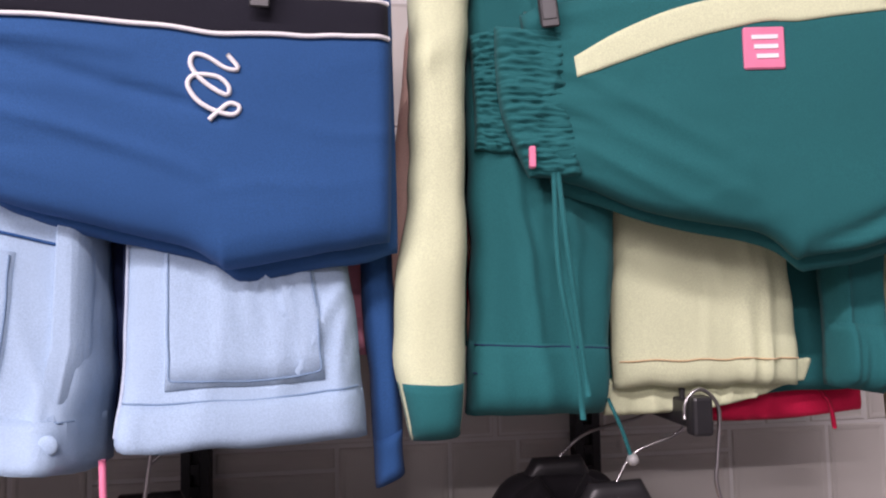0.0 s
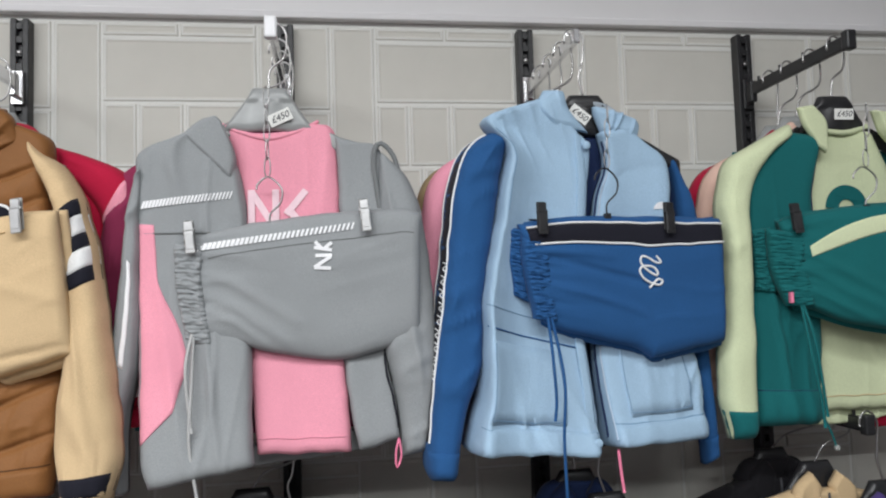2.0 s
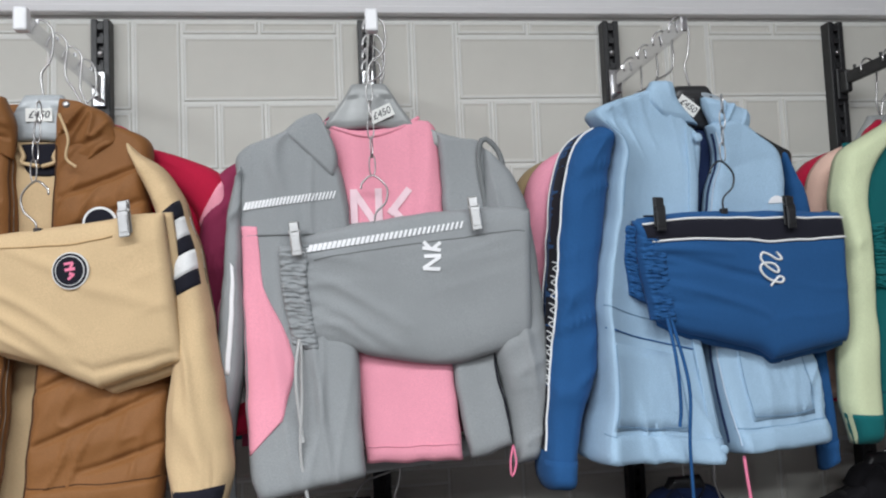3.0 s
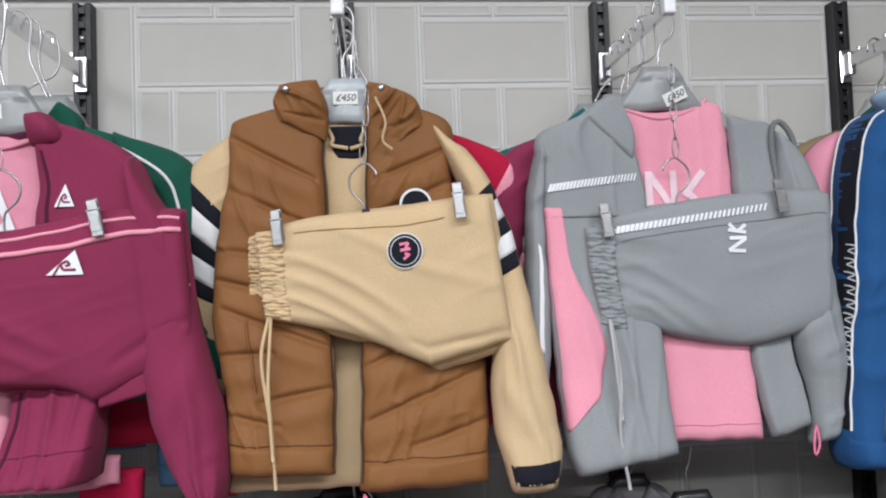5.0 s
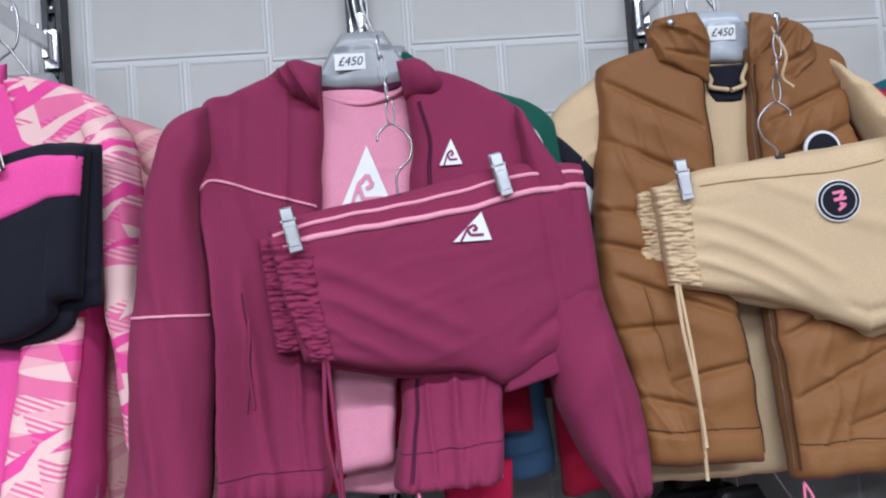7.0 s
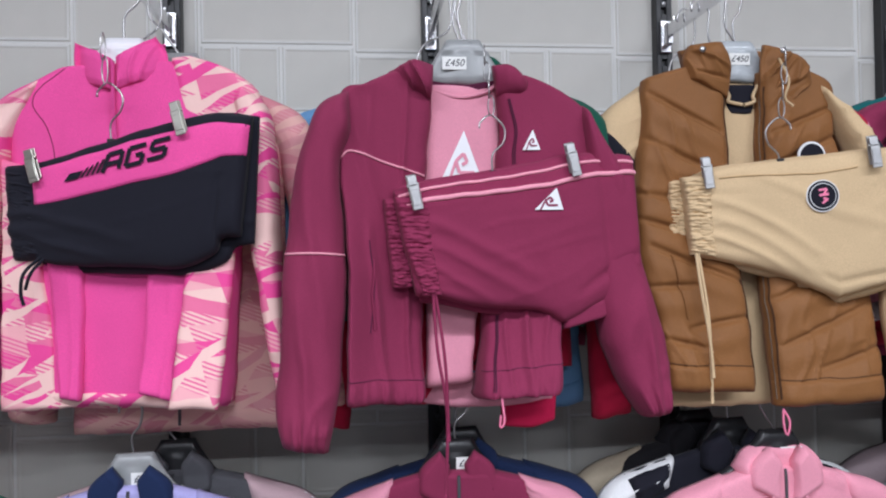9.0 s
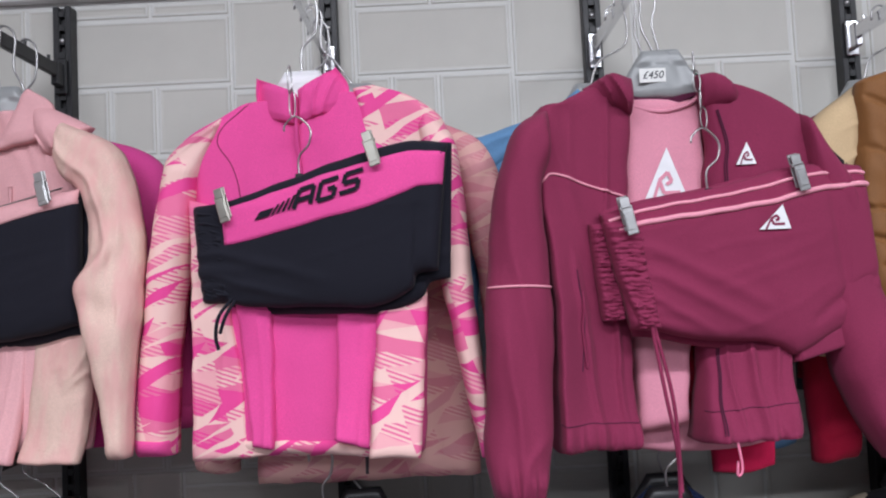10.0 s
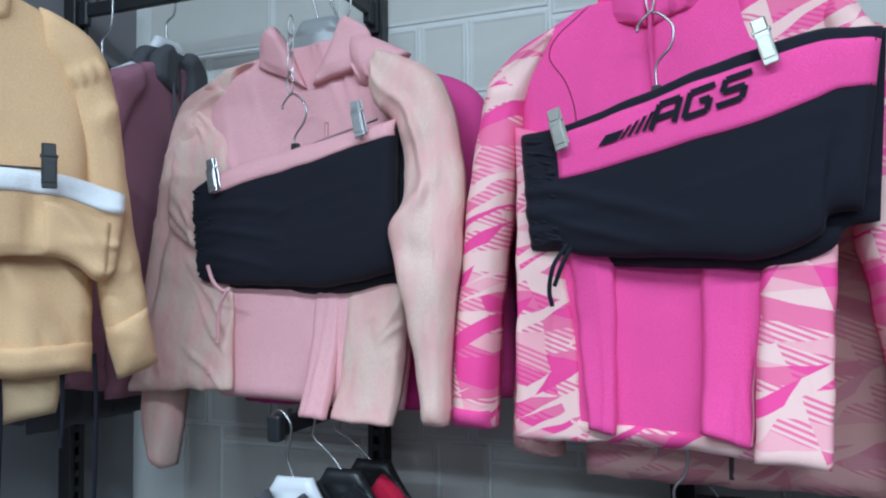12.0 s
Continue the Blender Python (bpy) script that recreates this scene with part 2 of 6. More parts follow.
class Cloth:
    """A padded cloth panel between two edge curves, in its thing's own x, z; the front looks to -y."""

    def __init__(self, a, b, y=0.0, thick=0.02, nu=26, nv=40, wrinkle=0.004, scale=9.0, stretch=0.5, slant=0.0, folds=(), shape=None, seed=0, ends=0.025, flat=8.0, lean=0.0, power=2.0):
        nu, nv = int(nu * RES), int(nv * RES)
        self.nu, self.nv, self.y, self.thick, self.lean, self.power = nu, nv, y, thick, lean, power
        ca, cb = catmull(a, nv + 1), catmull(b, nv + 1)
        self.grid = np.zeros((nv + 1, nu + 1, 3))
        for j in range(nv + 1):
            v = j / nv
            for edge, side in ((ca, 0.0), (cb, 40.0)):
                edge[j][0] += 0.0026 * noise.noise(Vector((edge[j][1] * 26.0, side, seed * 2.3)))
                edge[j][1] += 0.0022 * noise.noise(Vector((edge[j][0] * 24.0, side + 9.0, seed * 2.3)))
            end = min(1.0, (v / ends) if ends else 1, ((1 - v) / ends) if ends else 1)
            end = 0.45 + 0.55 * math.sqrt(max(end, 0))
            for i in range(nu + 1):
                u = i / nu
                x, z = ca[j] + (cb[j] - ca[j]) * u
                z += 0.004 * v ** 6 * noise.noise(Vector((x * 30.0, 3.0, seed * 1.9)))
                f = math.sqrt(max(0.0, 1 - abs(2 * u - 1) ** flat)) * end
                w = Vector(((x * math.cos(slant) + z * math.sin(slant)) * scale, (z * math.cos(slant) - x * math.sin(slant)) * scale * stretch, seed * 3.7))
                n1 = noise.noise(w * 0.7)
                long = Vector((w.x * 1.9, w.y * 0.42, w.z)) if stretch <= 1.0 else Vector((w.x * 0.42, w.y * 1.3, w.z))
                n2 = noise.noise(long * 1.5 + Vector((5.2 + 0.5 * n1, 1.3, 0)))
                n4 = noise.noise(w * 0.6 + Vector((3.1, 7.7, 2.0)))
                n5 = noise.noise(Vector((w.x * 0.75 + 0.3 * w.y, w.y * 0.28, w.z + 4.0)))
                d = wrinkle * (2.4 * n5 + n1 * 1.3 + 1.7 * max(0.0, 1 - abs(n2) * 1.6) ** 6 * max(0.0, min(1.0, 0.2 + 2.0 * n4)) - 0.2)
                for (u0, v0, u1, v1, wd, am) in folds:
                    px, py = u1 - u0, v1 - v0
                    t = max(0, min(1, ((u - u0) * px + (v - v0) * py) / (px * px + py * py + 1e-9)))
                    dd = math.hypot(u - u0 - t * px, v - v0 - t * py) / (wd * 0.75)
                    if dd < 3:
                        d += 1.25 * am * math.exp(-dd * dd) * (1 - 0.5 * abs(2 * t - 1))
                if shape:
                    d += shape(u, v)
                out = lean * v ** power
                self.grid[j, i] = (x, y - out - thick * f - d * min(1.0, 0.25 + f), z)

    def at(self, x, z):
        """How far forward the cloth lies at x, z."""
        g = self.grid.reshape(-1, 3)
        d = (g[:, 0] - x) ** 2 + (g[:, 2] - z) ** 2
        near = d < 0.007 ** 2
        return g[near, 1].min() if near.any() else g[np.argmin(d), 1]

    def point(self, u, v, off=0.0):
        fu, fv = u * self.nu, v * self.nv
        i, j = min(int(fu), self.nu - 1), min(int(fv), self.nv - 1)
        du, dv = fu - i, fv - j
        g = self.grid
        q = (g[j, i] * (1 - du) + g[j, i + 1] * du) * (1 - dv) + (g[j + 1, i] * (1 - du) + g[j + 1, i + 1] * du) * dv
        return np.array([q[0], q[1] - off, q[2]])

    def make(self, name, mat, parent, label=""):
        nu, nv = self.nu, self.nv
        front = self.grid.reshape(-1, 3)
        back = front.copy()
        back[:, 1] = np.maximum(self.y + self.thick * 0.35 - self.lean * np.repeat((np.arange(nv + 1) / nv) ** self.power, nu + 1), front[:, 1] + 0.003)
        verts = np.concatenate([front, back])
        m, faces = len(front), []
        k = nu + 1
        for j in range(nv):
            for i in range(nu):
                a, b, c, d = j * k + i, j * k + i + 1, (j + 1) * k + i + 1, (j + 1) * k + i
                faces += [(a, d, c, b), (m + a, m + b, m + c, m + d)]
        for i in range(nu):
            a, b = i, i + 1
            faces.append((a, b, m + b, m + a))
            a, b = nv * k + i, nv * k + i + 1
            faces.append((b, a, m + a, m + b))
        for j in range(nv):
            a, b = j * k, (j + 1) * k
            faces.append((b, a, m + a, m + b))
            a, b = j * k + nu, (j + 1) * k + nu
            faces.append((a, b, m + b, m + a))
        return part_mesh(name, mesh_of(name, verts, faces, mat), parent, label)

    def patch(self, name, mat, parent, u0=0.0, u1=1.0, v0=0.0, v1=1.0, off=0.002, label="", n=24, m=6, skew=0.0, wrap=False):
        """A strip or pocket sewn onto the cloth: it follows its folds and stands a little proud."""
        verts, faces = [], []
        for j in range(m + 1):
            for i in range(n + 1):
                w0, w1 = (f(j / m) if callable(f) else f for f in (u0, u1))
                u = w0 + (w1 - w0) * i / n
                v = v0 + (v1 - v0) * j / m + skew * (u - 0.5)
                edge = 0.0 if i in (0, n) or j in (0, m) else 1.0
                verts.append(self.point(min(max(u, 0), 1), min(max(v, 0), 1), off * (0.55 + 0.45 * edge)))
        m0 = len(verts)
        verts += [v + np.array([0, off * 1.5, 0]) for v in verts]
        k = n + 1
        for j in range(m):
            for i in range(n):
                a, b, c, d = j * k + i, j * k + i + 1, (j + 1) * k + i + 1, (j + 1) * k + i
                faces.append((a, d, c, b))
        for i in range(n):
            faces.append((i, i + 1, m0 + i + 1, m0 + i))
            faces.append((m * k + i + 1, m * k + i, m0 + m * k + i, m0 + m * k + i + 1))
        for j in range(m):
            faces.append(((j + 1) * k, j * k, m0 + j * k, m0 + (j + 1) * k))
            faces.append((j * k + n, (j + 1) * k + n, m0 + (j + 1) * k + n, m0 + j * k + n))
        return part_mesh(name, mesh_of(name, verts, faces, mat), parent, label)

    def print(self, name, shapes, mat, parent, label="", off=0.0022):
        """Flat printed shapes, each a short outline in x, z, laid on the cloth."""
        verts, faces = [], []
        for sh in shapes:
            k = len(verts)
            verts += [(x, self.at(x, z) - off, z) for x, z in sh]
            faces.append(tuple(range(k, k + len(sh))))
        return part_mesh(name, mesh_of(name, verts, faces, mat, False), parent, label)

    def disc(self, name, x, z, r, mat, parent, off=0.001, label="", n=28):
        """A round badge standing on the cloth."""
        y = min(self.at(x + dx * r, z + dz * r) for dx in (-0.7, 0, 0.7) for dz in (-0.7, 0, 0.7)) - off
        ring = arc(x, z, r, n)
        verts = [(p, y, q) for p, q in ring] + [(p, y + 0.004, q) for p, q in ring]
        faces = [tuple(range(n))] + [(k, n + k, n + (k + 1) % n, (k + 1) % n) for k in range(n)]
        return part_mesh(name, mesh_of(name, verts, faces, mat, False), parent, label)

    def seam(self, name, uv, r, mat, parent, off=0.001, label="", n=0):
        return tube(name, [tuple(self.point(u, v, off)) for u, v in catmull(uv, n or 6 * len(uv))], r, mat, parent, label, sides=5)


def gather(count, amp, edge=0.0):
    """Elastic gathers: fine ripples across v."""
    def f(u, v):
        n = noise.noise(Vector((u * 2.2 + count, v * count * 2.1, 0.3 * count)))
        m = noise.noise(Vector((u * 5.0, v * count * 4.4, 9.0)))
        return amp * (2.0 * n + 0.9 * m)
    return f


def hem_gather(v0, amp, count, seed=0.0):
    """Cloth drawn in by elastic below v0: upright puckers that deepen towards the hem."""
    def f(u, v):
        w = max(0.0, (v - v0) / (1 - v0))
        band = 0.004 * math.sin(min(w, 1.0) * math.pi)
        return band + amp * min(1.0, 2.5 * w) * (1.6 * noise.noise(Vector((u * count, v * 3.0, seed))) + 0.7 * noise.noise(Vector((u * count * 2.3, v * 4.0, seed + 5.0))))
    return f


def slack(u, v, seed, amp):
    """Folds that fan out from a gathered waistband and die away along the leg."""
    fan = noise.noise(Vector((u * 8.0 + 0.8 * v, v * 1.2, seed * 1.7)))
    fine = noise.noise(Vector((u * 19.0, v * 2.5, seed * 0.9)))
    return amp * math.exp(-v / 0.15) * (1.5 * fan + 0.6 * fine) + 0.0022 * noise.noise(Vector((u * 2.2 + v, v * 2.6, seed * 3.1)))


# ---- the shop's shell ----
WALL_Y, TOP, X0, X1, BACK, CEIL = 1.085, 2.19, -3.62, 3.2, -4.2, 3.0


def structure(name, mat, x0, x1, y0, y1, z0, z1, label, category, bevel=0.0):
    me = bpy.data.meshes.new(name)
    bm = bmesh.new()
    box(bm, x0, x1, y0, y1, z0, z1, bevel)
    bm.to_mesh(me)
    bm.free()
    me.materials.append(mat)
    return tagged(new(name, me), label, category, kind="structure")


structure("floor", FLOOR_TILE, X0 - 0.2, X1 + 0.2, BACK - 0.2, 1.3, -0.1, 0.0, "grey tiled shop floor", "floor")
structure("ceiling", WHITE_PAINT, X0 - 0.2, X1 + 0.2, BACK - 0.2, 1.3, CEIL, CEIL + 0.1, "white painted shop ceiling", "ceiling")
wall = structure("wall_north", JOINT, X0 - 0.2, X1 + 0.2, WALL_Y, 1.3, 0.0, CEIL, "light grey wall of moulded blocks with raised joints", "wall")
# unseen walls close the room; their dark grey holds back bounced light
structure("wall_south", DARKENED_PLASTER, X0 - 0.2, X1 + 0.2, BACK - 0.2, BACK, 0.0, CEIL, "unseen shop wall, darkened to cut bounced light", "wall")
structure("wall_west", DARKENED_PLASTER, X0 - 0.2, X0, BACK, WALL_Y, 0.0, CEIL, "side wall behind hanging clothes, darkened to cut bounced light", "wall")
structure("wall_east", DARKENED_PLASTER, X1, X1 + 0.2, BACK, WALL_Y, 0.0, CEIL, "unseen shop wall, darkened to cut bounced light", "wall")
structure("trim", WHITE_PAINT, X0, X1, 1.068, WALL_Y, TOP + 0.008, CEIL, "white painted fascia board above the block wall", "trim", 0.004)
structure("trim_lip", WHITE_PAINT, X0, X1, 1.06, 1.083, TOP + 0.003, TOP + 0.02, "thin moulding along the fascia's lower edge", "trim", 0.002)


def lamp(x, y):
    t = thing("ceiling_light", x, y, CEIL, "white ceiling fitting with a lit fluorescent tube", "ceiling light", "ceiling lights")
    bm = bmesh.new()
    box(bm, -0.62, 0.62, -0.045, 0.045, -0.05, 0, 0.006)
    part("housing", bm, WHITE_PAINT, t)
    glow, nt, b = GLOW
    tube("lit_tube", [(-0.58, 0, -0.07), (0, 0, -0.07), (0.58, 0, -0.07)], 0.014, glow, t, "glowing white tube", 10, 3)
    la = bpy.data.lights.new("tube_light", "AREA")
    la.shape, la.size, la.size_y, la.energy, la.color = "RECTANGLE", 1.16, 0.06, LAMP_WATTS, LAMP_COLOUR
    lo = new("tube_light", la)
    lo.matrix_world = pose(x, y, CEIL - 0.09)
    lo.parent = None
    return t


GLOW = node_mat("lit_tube")
GLOW[2].inputs["Emission Color"].default_value = (1, 0.98, 0.95, 1)
GLOW[2].inputs["Emission Strength"].default_value = 6.0
for tx, ty in TUBES:
    lamp(tx, ty)

# ---- uprights and face-out arms ----
UX = dict(green=0.338, blue=-0.221, grey=-0.782, brown=-1.343, maroon=-1.887, hot=-2.447, pink=-3.012)


def upright(x):
    t = thing("slotted_upright", x + 0.02, 1.072, 0.25, "black metal slotted wall upright behind the clothes", "upright", "wall uprights")
    bm = bmesh.new()
    for s in (-1, 1):
        box(bm, s * 0.0125 - 0.0065, s * 0.0125 + 0.0065, -0.018, 0.012, 0, 1.925, 0.0015)
    for k in range(64):
        z = 0.012 + k * 0.03
        box(bm, -0.006, 0.006, -0.018, 0.012, z, z + 0.013)
    box(bm, -0.018, 0.018, -0.006, 0.012, 0, 1.925)
    part("channel", bm, BLACK_METAL, t)
    for z in (1.85, 1.1, 0.3):
        bm = bmesh.new()
        bmesh.ops.create_uvsphere(bm, u_segments=10, v_segments=6, radius=0.0055)
        bmesh.ops.transform(bm, matrix=Matrix.Translation((0, -0.018, z)) @ Matrix.Diagonal((1, 0.5, 1, 1)), verts=bm.verts)
        part("screw", bm, STEEL, t, "bright screw head", True)
    return t


def arm(x, z, chrome=True, cap=None, length=0.36, group="face-out arms", y=1.05, rz=0.0, balls=False):
    mat = CHROME if chrome else BLACK_METAL
    t = thing("display_arm", x + (0 if rz else 0.02), y, z, ("chrome" if chrome else "black metal") + " face-out arm hooked into a wall upright", "display arm", group, rz=rz)
    bm = bmesh.new()
    box(bm, -0.006, 0.006, -length, 0, -0.014, 0.014, 0.002)
    part("bar", bm, mat, t)
    bm = bmesh.new()
    box(bm, -0.013, 0.013, -0.006, 0.0, -0.045, 0.03, 0.002)
    box(bm, -0.008, 0.008, -0.03, 0.0, -0.032, 0.02, 0.003)
    part("bracket", bm, mat, t)
    for k in range(4):
        bm = bmesh.new()
        bmesh.ops.create_cone(bm, cap_ends=True, segments=8, radius1=0.003, radius2=0.0035, depth=0.012, matrix=Matrix.Translation((0, -0.05 - k * 0.085, 0.018)))
        if balls:
            bmesh.ops.create_uvsphere(bm, u_segments=10, v_segments=6, radius=0.0075, matrix=Matrix.Translation((0, -0.05 - k * 0.085, 0.026)))
        part("stop_pin", bm, mat, t)
    if cap:
        bm = bmesh.new()
        box(bm, -0.011, 0.011, -length - 0.012, -length + 0.008, -0.019, 0.021, 0.004, 2)
        part("end_cap", bm, cap, t, "plastic end cap")
    return t


for n, x in UX.items():
    upright(x)
for x in (0.9, 1.46):
    upright(x)
ARM_Z = 2.028
arm(UX["green"], ARM_Z, False, BLACK_PLASTIC)
arm(UX["blue"], ARM_Z, True)
arm(UX["grey"], ARM_Z, True, WHITE_PLASTIC)
arm(UX["brown"], ARM_Z, True, WHITE_PLASTIC)
arm(UX["maroon"], ARM_Z, True, WHITE_PLASTIC)
arm(UX["hot"], ARM_Z, True)
arm(UX["pink"], ARM_Z, False, BLACK_PLASTIC)
LOW_Z = 1.272
for n in UX:
    arm(UX[n], LOW_Z, False, BLACK_PLASTIC if n in ("pink", "green") else None, 0.34 if n in ("pink", "green") else 0.25, "lower face-out arms")

# ---- hangers ----
def wire_hook(parent, cx, y, z0, z1, r=0.0021, mat=None, name="hook", hx=0.0):
    """A hook that rises from z0 and bends over at z1."""
    w = 0.02
    return tube(name, [(cx, y, z0), (cx + 0.4 * hx, y, z0 + 0.3 * (z1 - z0)), (cx + hx + w, y, z0 + 0.5 * (z1 - z0)), (cx + hx + w * 1.15, y, z1 - 0.02), (cx + hx + 0.004, y, z1), (cx + hx - 0.012, y, z1 - 0.012), (cx + hx - 0.014, y, z1 - 0.03)], r, mat or STEEL, parent)


WRITING = []


def price_writing():
    """The one mesh of the handwritten price that all tags share."""
    if not WRITING:
        cu = bpy.data.curves.new("price_writing", "FONT")
        cu.body, cu.size, cu.align_x, cu.align_y, cu.extrude, cu.shear = "£450", 0.0165, "CENTER", "CENTER", 0.0002, 0.25
        tmp = bpy.data.objects.new("writing_source", cu)
        scene.collection.objects.link(tmp)
        me = bpy.data.meshes.new_from_object(tmp.evaluated_get(bpy.context.evaluated_depsgraph_get()))
        bpy.data.objects.remove(tmp)
        me.materials.clear()
        me.materials.append(INK)
        WRITING.append(me)
    return WRITING[0]


def coat_hanger(x, y, cx, mat, what, top=0.23, tag=True, tilt=0.0, z=1.7, hook_top=2.05, group="coat hangers", wide=0.19, tagx=0.02, hx=None, tagz=-0.04):
    t = thing("coat_hanger", x, y, z, what, "hanger", group)
    body = Cloth([(cx - 0.03, top), (cx - 0.042, top - 0.02), (cx - 0.062, top - 0.05), (cx - 0.085, top - 0.078)], [(cx + 0.03, top), (cx + 0.042, top - 0.02), (cx + 0.062, top - 0.05), (cx + 0.085, top - 0.078)], 0.0, 0.012, 16, 14, 0.0, ends=0.15, shape=lambda u, v: 0.004 * math.cos((u - 0.5) * 9) * (v > 0.3))
    body.make("body", mat, t)
    for s in (-1, 1):
        w = Cloth([(cx + s * 0.075, top - 0.06), (cx + s * 0.13, top - 0.09), (cx + s * wide, top - 0.125)], [(cx + s * 0.06, top - 0.085), (cx + s * 0.12, top - 0.115), (cx + s * wide, top - 0.15)], 0.006, 0.01, 6, 10, 0.0)
        w.make("shoulder_arm", mat, t)
    wire_hook(t, cx, 0.0, top - 0.004, hook_top - z + 0.004, hx=0.02 - cx if hx is None else hx)
    if tag:
        bm = bmesh.new()
        box(bm, -0.021, 0.021, -0.0006, 0.0006, -0.011, 0.011, 0.0004)
        tg = part("price_tag", bm, PAPER, t, "white handwritten price tag")
        tg.matrix_basis = pose(cx + tagx, -0.017, top + tagz, 4, tilt, 0)
        me = price_writing()
        tx = part_mesh("price_writing", me, tg, "black handwritten price")
        tx.matrix_basis = pose(0, -0.0012, 0, 90, 0, 0)
    return t


def clip(parent, x, y, z, rot, mat, big=1.0):
    """A sprung clip: flat front jaw, back jaw, raised thumb tab and a hinge pin between them."""
    bm = bmesh.new()
    h = 0.028 * big
    box(bm, -0.0085 * big, 0.0085 * big, -0.0085, -0.0055, -h * 1.05, h * 0.35, 0.0012)
    box(bm, -0.0065 * big, 0.0065 * big, -0.0095, -0.008, -h * 0.8, h * 0.1, 0.0006)
    box(bm, -0.008 * big, 0.008 * big, 0.001, 0.004, -h * 0.8, h, 0.001)
    box(bm, -0.0075 * big, 0.0075 * big, -0.006, -0.003, h * 0.35, h * 0.92, 0.001)
    box(bm, -0.01 * big, 0.01 * big, -0.005, 0.0, h * 0.3, h * 0.3 + 0.005, 0.001)
    ob = part("clip", bm, mat, parent)
    ob.matrix_basis = pose(x, y, z, -2, rot, 0)
    return ob


def clip_hanger(n, c1, c2, hook, chain_from, mat, what, hook_mat=None, turn=1, barmat=None):
    """A wire clip hanger on a chain: bar between two clips, crook-shaped hook, links up to the coat hanger."""
    y, rz = TROUSERS.get(n, (0.0, 0.0))
    t = thing("clip_hanger", UX.get(n, 0.0), y, 1.7, what, "hanger", "clip hangers", rz=rz)
    hm = hook_mat or STEEL
    rot = -math.degrees(math.atan2(c2[1] - c1[1], c2[0] - c1[0]))
    dx, dz = c2[0] - c1[0], c2[1] - c1[1]
    up = -0.014 if n == "grey" else -0.008
    tube("bar", [(c1[0] - 0.06 * dx, 0.0, c1[1] - 0.06 * dz + up), ((c1[0] + c2[0]) / 2, 0.0, (c1[1] + c2[1]) / 2 + up), (c2[0] + 0.06 * dx, 0.0, c2[1] + 0.06 * dz + up)], 0.0018, barmat or hm, t)
    for c in (c1, c2):
        clip(t, c[0], -0.026, c[1] - 0.007, rot, mat)
    hx, hz = hook
    bm = bmesh.new()
    fz = c1[1] + (hx - c1[0]) / dx * dz
    box(bm, hx - 0.004, hx + 0.008, -0.006, 0.003, fz - 0.012, fz + 0.003, 0.001)
    part("ferrule", bm, BLACK_PLASTIC, t)
    tube("hook", [(hx + turn * 0.002, -0.002, c1[1] + (hx - c1[0]) / dx * dz + up), (hx + turn * 0.002, -0.002, hz - 0.065), (hx + turn * 0.02, -0.004, hz - 0.045), (hx + turn * 0.022, -0.004, hz - 0.02), (hx, -0.004, hz), (hx - turn * 0.018, -0.004, hz - 0.012), (hx - turn * 0.02, -0.004, hz - 0.022)], 0.0017, hm, t)
    n = max(2, int((chain_from[1] - hz) / 0.026))
    for k in range(n):
        w = (k + 0.5) / n
        lx, lz = hx + (chain_from[0] - hx) * w, hz + (chain_from[1] - hz) * w
        hl = (chain_from[1] - hz) / n * 0.62
        r = 0.005
        flip = k % 2
        pts = []
        for q in range(11):
            an = 2 * math.pi * q / 10
            ox = r * math.sin(an)
            pts.append((lx + (ox if not flip else ox * 0.3), -0.012 + (0 if not flip else ox), lz + hl * math.cos(an)))
        tube("chain_link", pts, 0.0012, STEEL, t, sides=5, n=16)
    return t


# ---- garments ----
SIZES = dict(maroon=1.012, blue=1.02, green=1.01, brown=1.025, hot=1.025, pink=1.025)


def sized(t, n):
    k = SIZES.get(n, 1.0)
    t.scale = (k, 1.0, k)
    return t


def jacket_thing(n, y, label, name="jacket"):
    return sized(thing(name, UX[n], y, 1.7, label, name.replace("_", " "), "front row of jackets"), n)


# how far out each pair of trousers hangs, and how it is turned on its chain
TROUSERS = dict(grey=(0.683, -3), blue=(0.645, 4), green=(0.65, -9), brown=(0.665, -9), maroon=(0.608, 6), hot=(0.668, -11), pink=(0.725, -4))


def trousers_thing(n, y, label):
    return thing("trousers", UX[n], TROUSERS[n][0], 1.7, label, "trousers", "folded trousers on clips", rz=TROUSERS[n][1])


